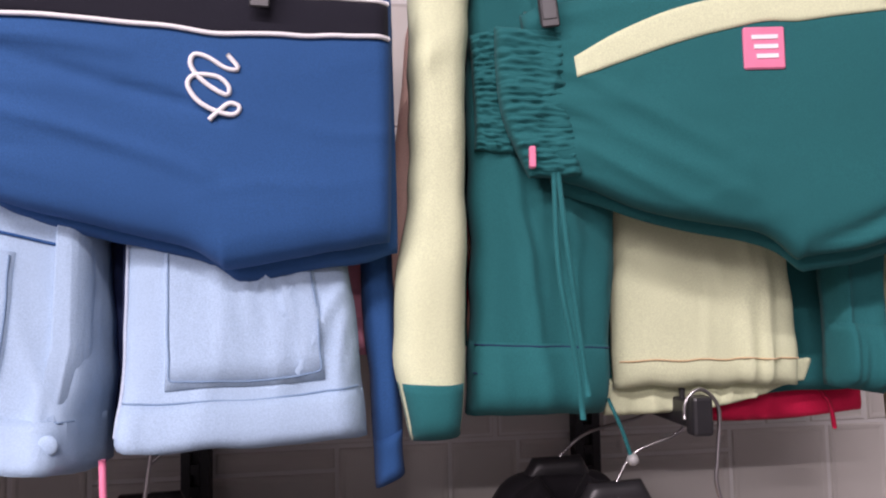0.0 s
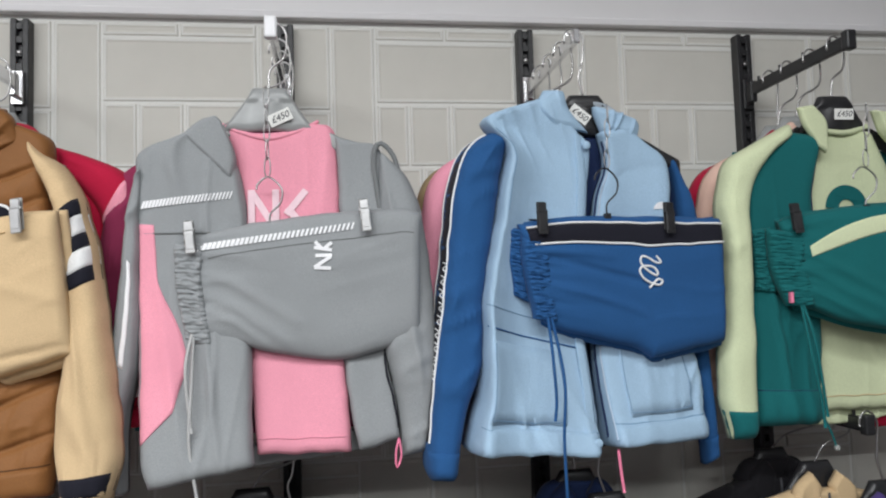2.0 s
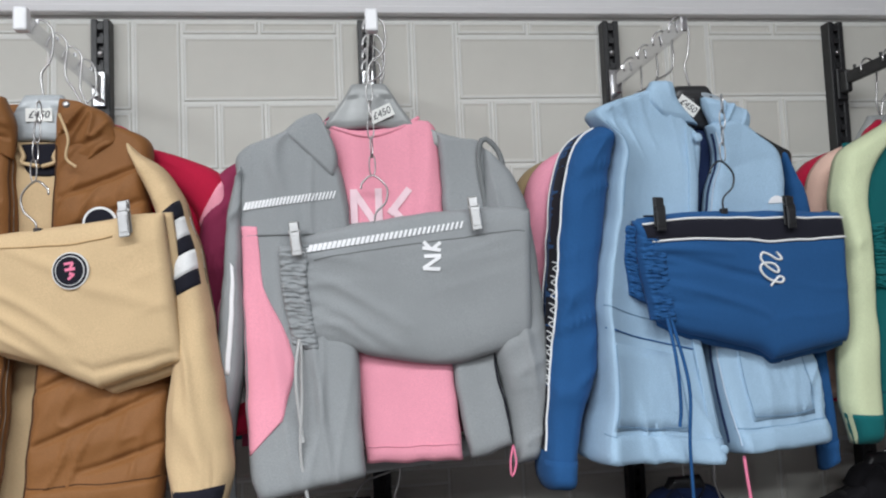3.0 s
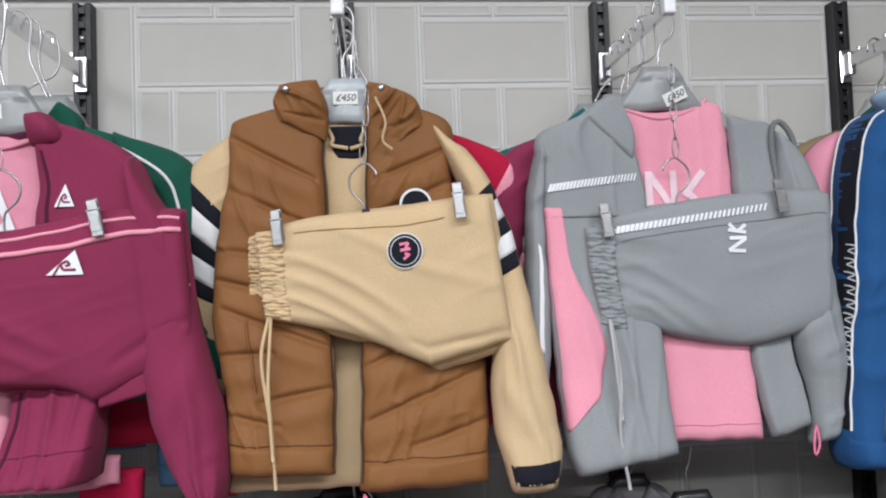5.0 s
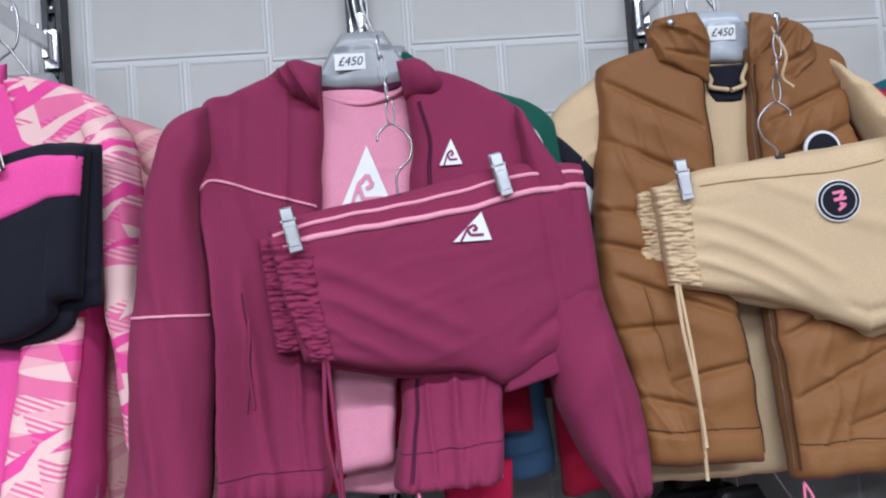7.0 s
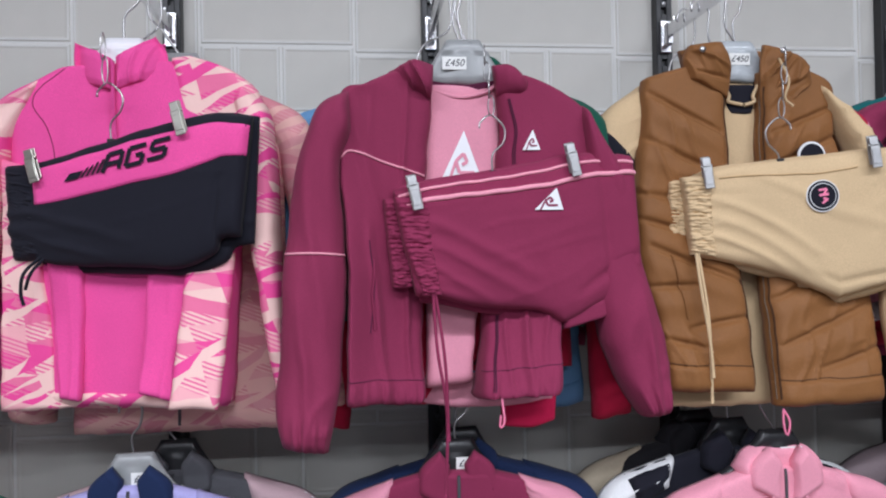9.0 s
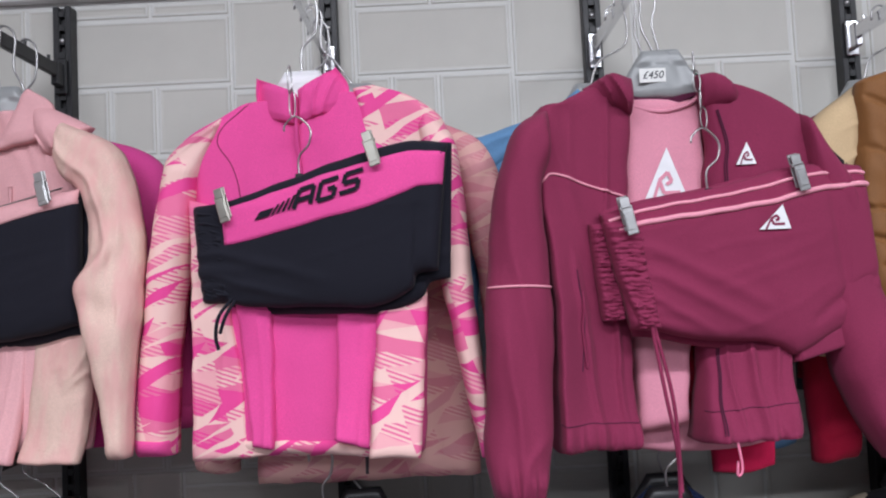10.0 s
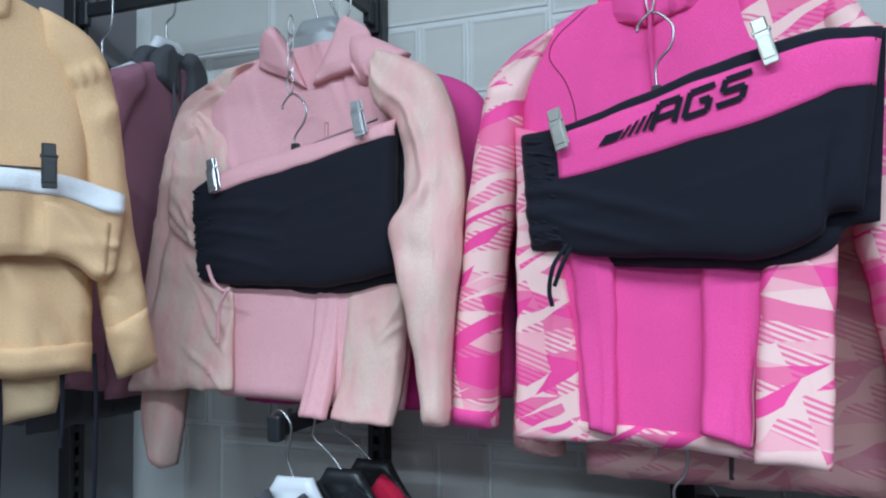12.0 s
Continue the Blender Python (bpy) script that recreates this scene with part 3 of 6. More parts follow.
def trousers(n, y, label, mat, top, bottom, waist=None, seed=1, thick=0.021, folds=(), wrinkle=0.0024, strings=(), string_mat=None, gathers=14):
    """Trousers folded over on clips: top and bottom edges run from the waistband to the fold."""
    t = trousers_thing(n, y, label)
    c = Cloth(top, bottom, 0.0, thick, 30, 56, wrinkle * 0.45, 7.0, 1.6, 0.25, [(*q[:5], 0.6 * q[5]) for q in folds], lambda u, v: slack(u, v, seed, 0.006), seed, 0.03, 6.0)
    c.make("folded_leg", mat, t)
    back = Cloth([(p[0] + 0.004, p[1] + 0.004) for p in top], [(p[0] + 0.012, p[1] - 0.012) for p in bottom], 0.022, 0.012, 20, 30, 0.004, 7.0, 1.6, 0.2, (), None, seed + 5, 0.05)
    back.make("under_layer", mat, t)
    if waist:
        for k, (wa, wb, yo) in enumerate(waist):
            w = Cloth(wa, wb, yo, 0.018, 22, 60, 0.002, 9.0, 1.0, 0, (), gather(gathers * 1.35, 0.0032), seed + k, 0.05)
            w.make("waistband", mat, t, "elastic gathered waistband")
    for s in strings:
        tube("drawstring", [(p[0], p[1] - (0.03 if q else 0.0), p[2]) for q, p in enumerate(s)], 0.0028, string_mat or mat, t)
    return t, c


def mirror(pts, cx):
    return [(2 * cx - x, z) for x, z in pts]


def sleeve(t, out, inn, mat, y=0.0, thick=0.035, seed=3, name="sleeve", wrinkle=0.006, label="", lean=0.0, **kw):
    c = Cloth(out, inn, y, thick, 26, 44, wrinkle, 8.0, 1.3, kw.pop("slant", 0.5), kw.pop("folds", ()), kw.pop("shape", None), seed, 0.03, 3.0, lean, 1.0)
    ob = c.make(name, mat, t, label)
    return c, ob


def cuff(c, ob, mat, v0=0.93, v1=1.0, off=0.004, name="cuff", label=""):
    return c.patch(name, mat, ob, 0.0, 1.0, v0, v1, off, label, 16, 6)


def arc(cx, cz, r, n=24, a0=0.0, a1=2 * math.pi):
    return [(cx + r * math.cos(a0 + (a1 - a0) * k / n), cz + r * math.sin(a0 + (a1 - a0) * k / n)) for k in range(n + (a1 - a0 < 6.28))]


fabric_teeth = plain("bronze_teeth", (0.16, 0.12, 0.09), 0.4, 0.6)


def zipper(pts, parent, y, mat, teeth_mat, name="zip"):
    z = tube(name, [(x, y, zz) for x, zz in pts], 0.0028, mat, parent, sides=6)
    pts2 = catmull(pts, 90)
    verts, faces = [], []
    for q in pts2:
        k = len(verts)
        for dx, dz in ((-0.0022, -0.0009), (0.0022, -0.0009), (0.0022, 0.0009), (-0.0022, 0.0009)):
            verts.append((q[0] + dx, y - 0.0045, q[1] + dz))
        faces.append((k, k + 1, k + 2, k + 3))
    part_mesh("zip_teeth", mesh_of("zip_teeth", verts, faces, teeth_mat, False), z)
    return z


def stroke(x0, z0, x1, z1, w):
    """A straight printed stroke as a thin four-sided shape."""
    d = math.hypot(x1 - x0, z1 - z0)
    ox, oz = -(z1 - z0) / d * w / 2, (x1 - x0) / d * w / 2
    return [(x0 + ox, z0 + oz), (x0 - ox, z0 - oz), (x1 - ox, z1 - oz), (x1 + ox, z1 + oz)]


def hatch(p, q, h, n):
    """Slanted dashes in a row from p to q."""
    out = []
    for k in range(n):
        w = k / n
        x, z = p[0] + (q[0] - p[0]) * w, p[1] + (q[1] - p[1]) * w
        d = (q[0] - p[0]) / n * (0.86 - 0.45 * w)
        out.append([(x, z - h / 2), (x + d, z - h / 2), (x + d + h * 0.35, z + h / 2), (x + h * 0.35, z + h / 2)])
    return out


# grey jacket with a pink tee under it
def grey_set():
    n = "grey"
    coat_hanger(UX[n], 0.725, 0.012, GREY_PLASTIC, "grey plastic hanger with a white price tag", tilt=-25, tagx=0.02, tagz=-0.056)
    t = jacket_thing(n, 0.72, "grey softshell jacket with pink side panels and reflective stripes")
    L = Cloth([(-0.118, 0.158), (-0.144, 0.14), (-0.209, 0.114), (-0.214, 0.06), (-0.21, -0.018), (-0.205, -0.207), (-0.197, -0.385), (-0.181, -0.45)], [(-0.076, 0.166), (-0.055, 0.118), (-0.036, 0.059), (-0.028, -0.011), (-0.02, -0.215), (-0.02, -0.308), (-0.016, -0.42)], 0.0, 0.022, 30, 56, 0.0045, seed=1, lean=0.068, folds=[(0.2, 0.5, 0.4, 0.95, 0.06, 0.006), (0.6, 0.6, 0.7, 0.95, 0.05, 0.007), (0.2, 0.05, 0.5, 0.3, 0.07, 0.005)])
    l = L.make("left_front", GREY, t)
    L.print("chest_stripe", hatch((-0.202, 0.018), (-0.05, 0.034), 0.013, 26), WHITE_PRINT, l, "slanted reflective stripe")
    L.seam("chest_seam", [(0.02, 0.37), (0.5, 0.36), (0.98, 0.35)], 0.0016, GREY_DARK, l)
    L.patch("side_panel", PINK, l, 0.01, lambda w: float(np.interp(w, (0, 0.27, 0.52, 0.65, 0.87, 1), (0.16, 0.19, 0.4, 0.45, 0.33, 0.03))), 0.345, 0.89, 0.0025, "pink side panel", 10, 40)
    R_ = Cloth([(0.128, 0.142), (0.133, 0.037), (0.136, -0.249), (0.144, -0.335), (0.157, -0.412)], [(0.17, 0.13), (0.21, 0.112), (0.228, -0.025), (0.212, -0.252), (0.222, -0.32), (0.228, -0.393)], 0.0, 0.018, 18, 46, 0.005, seed=7, lean=0.04)
    r = R_.make("right_front", GREY, t)
    R_.seam("zip_cord", [(0.97, 0.5), (0.93, 0.8), (0.98, 0.97)], 0.002, BLACK_CLOTH, r)
    hem = Cloth([(-0.19, -0.42), (-0.02, -0.4), (0.15, -0.385), (0.235, -0.37)], [(-0.188, -0.462), (-0.02, -0.44), (0.15, -0.425), (0.235, -0.4)], 0.025, 0.014, 8, 30, 0.003, seed=2)
    hem.make("back_hem", GREY, t)
    c, s = sleeve(t, [(-0.205, 0.112), (-0.23, 0.01), (-0.238, -0.085), (-0.249, -0.205), (-0.251, -0.34), (-0.245, -0.46)], [(-0.2, 0.06), (-0.205, -0.038), (-0.203, -0.17), (-0.207, -0.252), (-0.223, -0.35), (-0.224, -0.46)], GREY, 0.012, 0.04, 3, lean=0.04)
    c.patch("sleeve_stripe", WHITE_PRINT, s, 0.45, 0.62, 0.3, 0.62, 0.0015, "pale reflective stripe", 6, 20)
    c, s = sleeve(t, [(0.205, 0.1), (0.2, -0.05), (0.204, -0.222), (0.213, -0.271), (0.225, -0.347), (0.232, -0.427)], [(0.209, 0.114), (0.25, 0.077), (0.278, 0.013), (0.294, -0.098), (0.298, -0.187), (0.297, -0.274), (0.289, -0.36), (0.275, -0.418)], GREY, 0.01, 0.04, 9, lean=0.04, folds=[(0.3, 0.2, 0.6, 0.7, 0.1, 0.008)])
    hood = Cloth([(-0.135, 0.144), (-0.108, 0.166), (-0.078, 0.174)], [(-0.05, 0.06), (-0.045, 0.1), (-0.068, 0.164)], -0.012, 0.014, 14, 14, 0.004, seed=5)
    hood.make("hood", GREY, t)
    tube("hood_edge", [(0.206, -0.02, -0.0), (0.196, -0.022, 0.09), (0.206, -0.024, 0.125), (0.232, -0.022, 0.1), (0.245, -0.02, 0.04)], 0.005, GREY_DARK, t)
    tube("zip_pull", [(0.225, -0.06, -0.39), (0.228, -0.062, -0.42), (0.22, -0.062, -0.44), (0.219, -0.062, -0.415), (0.225, -0.06, -0.39)], 0.002, PINK_PRINT, t)
    tee = thing("t_shirt", UX[n], 0.74, 1.7, "pink jersey tee worn inside the grey jacket", "t-shirt", "tees inside the jackets")
    sized(tee, n)
    T = Cloth([(-0.078, 0.17), (-0.045, 0.06), (-0.03, -0.2), (-0.014, -0.408)], [(0.095, 0.17), (0.133, 0.125), (0.137, -0.2), (0.146, -0.412)], 0.0, 0.02, 26, 46, 0.004, shape=lambda u, v: -0.02 * math.exp(-((u - 0.5) / 0.3) ** 2 - (v / 0.05) ** 2), seed=11, lean=0.055)
    tt = T.make("shirt_body", PINK, tee)
    T.seam("hem_stitch", [(0.02, 0.955), (0.5, 0.955), (0.98, 0.955)], 0.001, ROSE, tt)
    # shade inside the neck, painted as a dark lens
    lens = Cloth([(-0.05, 0.164), (0.01, 0.158), (0.07, 0.164)], [(-0.05, 0.158), (0.01, 0.14), (0.07, 0.158)], -0.016, 0.003, 6, 18, 0.0, seed=94)
    lens.make("inner_back", MAROON_DARK, tee, "inside of the neck, its shade put into a dark colour")
    tube("neckband", [(-0.08, -0.01, 0.17), (-0.045, -0.018, 0.152), (0.01, -0.024, 0.137), (0.065, -0.02, 0.152), (0.098, -0.01, 0.172)], 0.0034, PINK, tee)
    T.print("chest_print", [stroke(-0.02, -0.03, -0.02, 0.045, 0.012), stroke(-0.02, 0.042, 0.022, -0.026, 0.012), stroke(0.022, -0.03, 0.022, 0.045, 0.012), stroke(0.04, 0.0, 0.075, 0.043, 0.012), stroke(0.042, 0.012, 0.075, -0.028, 0.012)], plain("pale_pink_print", (0.86, 0.62, 0.68), 0.6), tt, "pale faded block print")
    tr, c = trousers(n, 0.67, "grey folded tracksuit trousers hung on a clip hanger", GREY, [(-0.13, -0.042), (-0.056, -0.024), (0.038, -0.011), (0.172, 0.001), (0.23, 0.003), (0.273, -0.004)], [(-0.109, -0.215), (-0.04, -0.222), (0.015, -0.239), (0.118, -0.255), (0.176, -0.249), (0.268, -0.219)],
        [([(-0.172, -0.052), (-0.17, -0.12), (-0.168, -0.19)], [(-0.13, -0.052), (-0.13, -0.12), (-0.12, -0.2)], 0.02), ([(-0.145, -0.05), (-0.142, -0.12), (-0.125, -0.215)], [(-0.09, -0.05), (-0.095, -0.12), (-0.08, -0.222)], -0.004)], 2,
        folds=[(0.35, 0.06, 0.75, 0.45, 0.05, 0.006), (0.55, 0.06, 0.9, 0.4, 0.05, 0.006), (0.7, 0.05, 0.93, 0.3, 0.04, 0.005), (0.2, 0.08, 0.3, 0.3, 0.05, 0.004)],
        strings=[[(-0.111, -0.02, -0.2), (-0.108, -0.024, -0.3), (-0.112, -0.022, -0.38), (-0.1, -0.02, -0.47)], [(-0.113, -0.02, -0.2), (-0.116, -0.025, -0.26), (-0.108, -0.023, -0.36)]], string_mat=fabric("pale_cord", (0.5, 0.5, 0.5)))
    k = tr.children[0]
    c.print("reflective_stripe", hatch((-0.105, -0.058), (0.16, -0.026), 0.012, 34), WHITE_PRINT, k, "pale slanted reflective stripe")
    c.seam("waist_seam", [(0.24, 0.1), (0.2, 0.5), (0.18, 0.97)], 0.0012, GREY_DARK, k, 0.0, n=30)
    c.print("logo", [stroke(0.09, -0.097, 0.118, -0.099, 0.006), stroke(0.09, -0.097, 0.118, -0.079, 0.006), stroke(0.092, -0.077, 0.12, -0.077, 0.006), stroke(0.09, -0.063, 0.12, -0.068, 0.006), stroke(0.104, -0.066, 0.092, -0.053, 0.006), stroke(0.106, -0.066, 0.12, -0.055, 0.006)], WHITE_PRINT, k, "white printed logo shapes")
    clip_hanger(n, (-0.114, -0.033), (0.178, -0.002), (0.013, 0.062), (0.012, 0.215), CLIP_STEEL, "metal clip hanger on a chain")


# light blue body warmer over a navy top
def blue_set():
    n = "blue"
    coat_hanger(UX[n], 0.725, 0.04, BLACK_PLASTIC, "black plastic hanger with a tilted price tag", top=0.222, tilt=38, tagx=-0.015)
    t = jacket_thing(n, 0.712, "light blue padded body warmer hanging open at the zip", "body_warmer")
    quilt = lambda u, v: 0.0028 * abs(math.sin(v * 5.5 * math.pi + 0.3 * math.sin(u * 4))) ** 0.6
    out = lambda v: 1 - math.exp(-2.5 * v)
    L = Cloth([(-0.047, 0.208), (-0.111, 0.186), (-0.163, 0.162), (-0.127, 0.108), (-0.138, 0.036), (-0.177, -0.129), (-0.184, -0.203), (-0.188, -0.294), (-0.204, -0.355), (-0.22, -0.409)], [(-0.012, 0.182), (0.014, 0.141), (0.037, 0.108), (0.029, 0.035), (0.022, -0.035), (0.01, -0.239), (0.016, -0.324), (0.013, -0.431)], -0.004, 0.026, 34, 60, 0.006, 11, 0.8, 0.3, seed=21, shape=lambda u, v: quilt(u, v) + 0.1 * (1 - u) ** 4 * out(v) + 0.085 * v ** 5)
    l = L.make("left_front", LIGHT_BLUE, t)
    L.patch("hem_band", LIGHT_BLUE, l, 0.0, 1.0, 0.93, 1.0, 0.005)
    L.patch("pocket", LIGHT_BLUE, l, 0.05, 0.7, 0.735, 0.92, 0.0035, "patch pocket")
    L.seam("yoke_seam", [(0.02, 0.705), (0.4, 0.712), (0.97, 0.715)], 0.0014, NAVY, l)
    L.seam("pocket_stitch", [(0.07, 0.74), (0.065, 0.89), (0.12, 0.912), (0.63, 0.912), (0.685, 0.88), (0.685, 0.74)], 0.0009, BLUE_SEAM, l, 0.0035, n=40)
    for v in (0.93, 0.655):
        L.seam("stitching", [(0.02, v), (0.5, v + 0.006), (0.97, v)], 0.0009, BLUE_SEAM, l, 0.0005, n=40)
    L.seam("armhole_stitch", [(0.06, 0.2), (0.08, 0.3), (0.08, 0.42)], 0.0009, BLUE_SEAM, l, 0.0005, n=24)
    L.patch("placket", LIGHT_BLUE, l, 0.86, 0.98, 0.1, 0.99, 0.004)
    for v in (0.14, 0.955, 0.45):
        q = L.point(0.93, v, 0.006)
        bm = bmesh.new()
        bmesh.ops.create_uvsphere(bm, u_segments=12, v_segments=6, radius=0.008, matrix=Matrix.Translation(q) @ Matrix.Diagonal((1, 0.35, 1, 1)))
        part("snap_button", bm, LIGHT_BLUE, l, "light blue snap button", True)
    R_ = Cloth([(0.056, 0.142), (0.065, 0.077), (0.042, 0.005), (0.025, -0.134), (0.026, -0.25), (0.029, -0.344), (0.033, -0.42)], [(0.1, 0.156), (0.145, 0.126), (0.187, 0.083), (0.19, -0.004), (0.199, -0.138), (0.22, -0.24), (0.231, -0.321), (0.238, -0.421)], -0.002, 0.026, 32, 60, 0.006, 11, 0.8, -0.3, seed=22, shape=lambda u, v: quilt(u, v) + (0.082 * (1 - u) + 0.022 * u) * v ** 5)
    r = R_.make("right_front", LIGHT_BLUE, t)
    R_.patch("hem_band", LIGHT_BLUE, r, 0.0, 1.0, 0.93, 1.0, 0.005)
    R_.patch("pocket", LIGHT_BLUE, r, 0.2, 0.84, 0.67, 0.91, 0.0035, "patch pocket")
    R_.seam("pocket_stitch", [(0.22, 0.68), (0.215, 0.87), (0.28, 0.9), (0.77, 0.9), (0.825, 0.87), (0.825, 0.68)], 0.0009, BLUE_SEAM, r, 0.0035, n=40)
    R_.seam("stitching", [(0.03, 0.925), (0.5, 0.93), (0.98, 0.925)], 0.0009, BLUE_SEAM, r, 0.0005, n=40)
    R_.seam("zip_tape", [(0.012, 0.03), (0.012, 0.4), (0.012, 0.97)], 0.003, NAVY_DARK, r, 0.001, n=40)
    R_.seam("zip_teeth", [(0.035, 0.03), (0.035, 0.4), (0.035, 0.97)], 0.0016, fabric("pale_zip", (0.5, 0.6, 0.72)), r, 0.002, n=40)
    col = Cloth([(-0.05, 0.217), (-0.062, 0.185), (-0.03, 0.15)], [(-0.012, 0.215), (0.0, 0.18), (0.035, 0.14)], -0.02, 0.018, 20, 20, 0.007, 16, 0.8, 0.4, seed=23, ends=0.25, flat=3.0)
    col.make("left_collar", LIGHT_BLUE, t)
    col = Cloth([(0.046, 0.19), (0.05, 0.17), (0.062, 0.14)], [(0.11, 0.175), (0.135, 0.16), (0.13, 0.13)], -0.012, 0.018, 20, 20, 0.007, 16, 0.8, -0.4, seed=24, ends=0.25, flat=3.0)
    col.make("right_collar", LIGHT_BLUE, t)
    fur = Cloth([(0.05, 0.205), (0.08, 0.2), (0.128, 0.165)], [(0.05, 0.19), (0.08, 0.18), (0.115, 0.14)], 0.012, 0.015, 10, 16, 0.006, 60, 1, seed=25)
    fur.make("collar_lining", fabric("pale_fleece", (0.4, 0.45, 0.5)), t)
    tube("zip_pull", [(0.034, -0.1, -0.415), (0.036, -0.102, -0.45), (0.04, -0.102, -0.485)], 0.0028, PINK_PRINT, t)
    R_.print("logo", [arc(0.165, -0.005, 0.016, 14, 0.2, 3.0)], WHITE_PRINT, r, "white embroidered logo")
    s_ = thing("sweatshirt", UX[n], 0.737, 1.7, "royal blue sweatshirt with black striped sleeves under the body warmer", "sweatshirt", "tops inside the jackets")
    sized(s_, n)
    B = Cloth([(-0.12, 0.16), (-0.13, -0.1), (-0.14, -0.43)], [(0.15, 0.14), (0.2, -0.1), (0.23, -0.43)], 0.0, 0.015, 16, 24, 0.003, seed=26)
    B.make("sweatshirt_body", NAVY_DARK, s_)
    c, s = sleeve(s_, [(-0.13, 0.152), (-0.192, 0.118), (-0.226, 0.039), (-0.242, -0.079), (-0.264, -0.219), (-0.278, -0.327), (-0.287, -0.423), (-0.279, -0.455)], [(-0.1, 0.12), (-0.122, 0.1), (-0.148, -0.032), (-0.17, -0.147), (-0.18, -0.269), (-0.209, -0.34), (-0.236, -0.458)], NAVY, -0.005, 0.065, 27, lean=0.06)
    c.patch("side_stripe", BLACK_CLOTH, s, 0.0, 0.07, 0.08, 0.9, 0.0015, "black stripe with white script bars", 6, 40)
    for u in (0.0, 0.07):
        c.seam("white_piping", [(u, 0.05), (u, 0.3), (u, 0.6), (u, 0.9)], 0.0022, WHITE_CLOTH, s, 0.002 if u else -0.02, n=24)
    for k in range(9):
        v = 0.44 + 0.035 * k
        c.seam("script_bar", [(0.015, v), (0.06, v + 0.006), (0.02, v + 0.016), (0.06, v + 0.024)], 0.0012, WHITE_CLOTH, s, 0.003)
    cuff(c, s, NAVY, 0.92)
    c, s = sleeve(s_, [(0.2, 0.1), (0.215, 0.0), (0.235, -0.26), (0.248, -0.48)], [(0.21, 0.105), (0.255, -0.01), (0.268, -0.26), (0.276, -0.466)], NAVY, 0.006, 0.03, 28)
    cuff(c, s, NAVY, 0.92)
    tr, c = trousers(n, 0.63, "royal blue folded trousers with a black waist stripe", NAVY, [(-0.12, -0.031), (-0.041, -0.022), (0.065, -0.02), (0.27, -0.024)], [(-0.09, -0.196), (-0.05, -0.218), (0.012, -0.235), (0.086, -0.253), (0.117, -0.27), (0.134, -0.272), (0.264, -0.25)],
        [([(-0.137, -0.036), (-0.136, -0.1), (-0.13, -0.155)], [(-0.1, -0.04), (-0.1, -0.1), (-0.095, -0.17)], 0.02), ([(-0.118, -0.055), (-0.115, -0.12), (-0.1, -0.195)], [(-0.07, -0.06), (-0.07, -0.12), (-0.06, -0.2)], -0.006)], 31,
        folds=[(0.35, 0.1, 0.5, 0.5, 0.04, -0.006), (0.6, 0.1, 0.72, 0.55, 0.04, 0.006), (0.45, 0.4, 0.5, 0.62, 0.025, -0.006), (0.3, 0.12, 0.32, 0.4, 0.04, 0.005)],
        strings=[[(-0.08, -0.02, -0.19), (-0.086, -0.024, -0.26), (-0.082, -0.022, -0.33), (-0.085, -0.02, -0.365)], [(-0.074, -0.02, -0.19), (-0.068, -0.026, -0.3), (-0.072, -0.024, -0.4), (-0.068, -0.02, -0.54)]])
    k = tr.children[0]
    c.patch("waist_stripe", BLACK_CLOTH, k, 0.05, 0.21, 0.02, 0.99, 0.0015, "black waist stripe", 8, 50)
    c.seam("white_piping", [(0.05, 0.02), (0.05, 0.35), (0.05, 0.7), (0.05, 0.99)], 0.0022, WHITE_CLOTH, k, 0.002, n=40)
    c.seam("white_piping", [(0.22, 0.04), (0.215, 0.35), (0.21, 0.7), (0.2, 0.99)], 0.0022, WHITE_CLOTH, k, 0.002, n=40)
    sq = [(0.126, -0.092), (0.135, -0.104), (0.125, -0.104), (0.11, -0.095), (0.099, -0.093), (0.096, -0.102), (0.103, -0.113), (0.116, -0.123), (0.126, -0.127), (0.127, -0.12), (0.119, -0.112), (0.104, -0.11), (0.096, -0.113), (0.094, -0.121), (0.102, -0.133), (0.116, -0.141), (0.131, -0.144), (0.136, -0.137), (0.128, -0.134), (0.119, -0.141), (0.111, -0.149)]
    tube("embroidered_logo", [(x, c.at(x, z) - 0.001, z) for x, z in sq], 0.0022, WHITE_CLOTH, k, "white embroidered squiggle", 5, 90)
    clip_hanger(n, (-0.086, -0.016), (0.153, -0.017), (0.045, 0.068), (0.052, 0.18), BLACK_PLASTIC, "wire clip hanger with black clips", plain("dark_wire", (0.05, 0.05, 0.055), 0.35, 0.8))


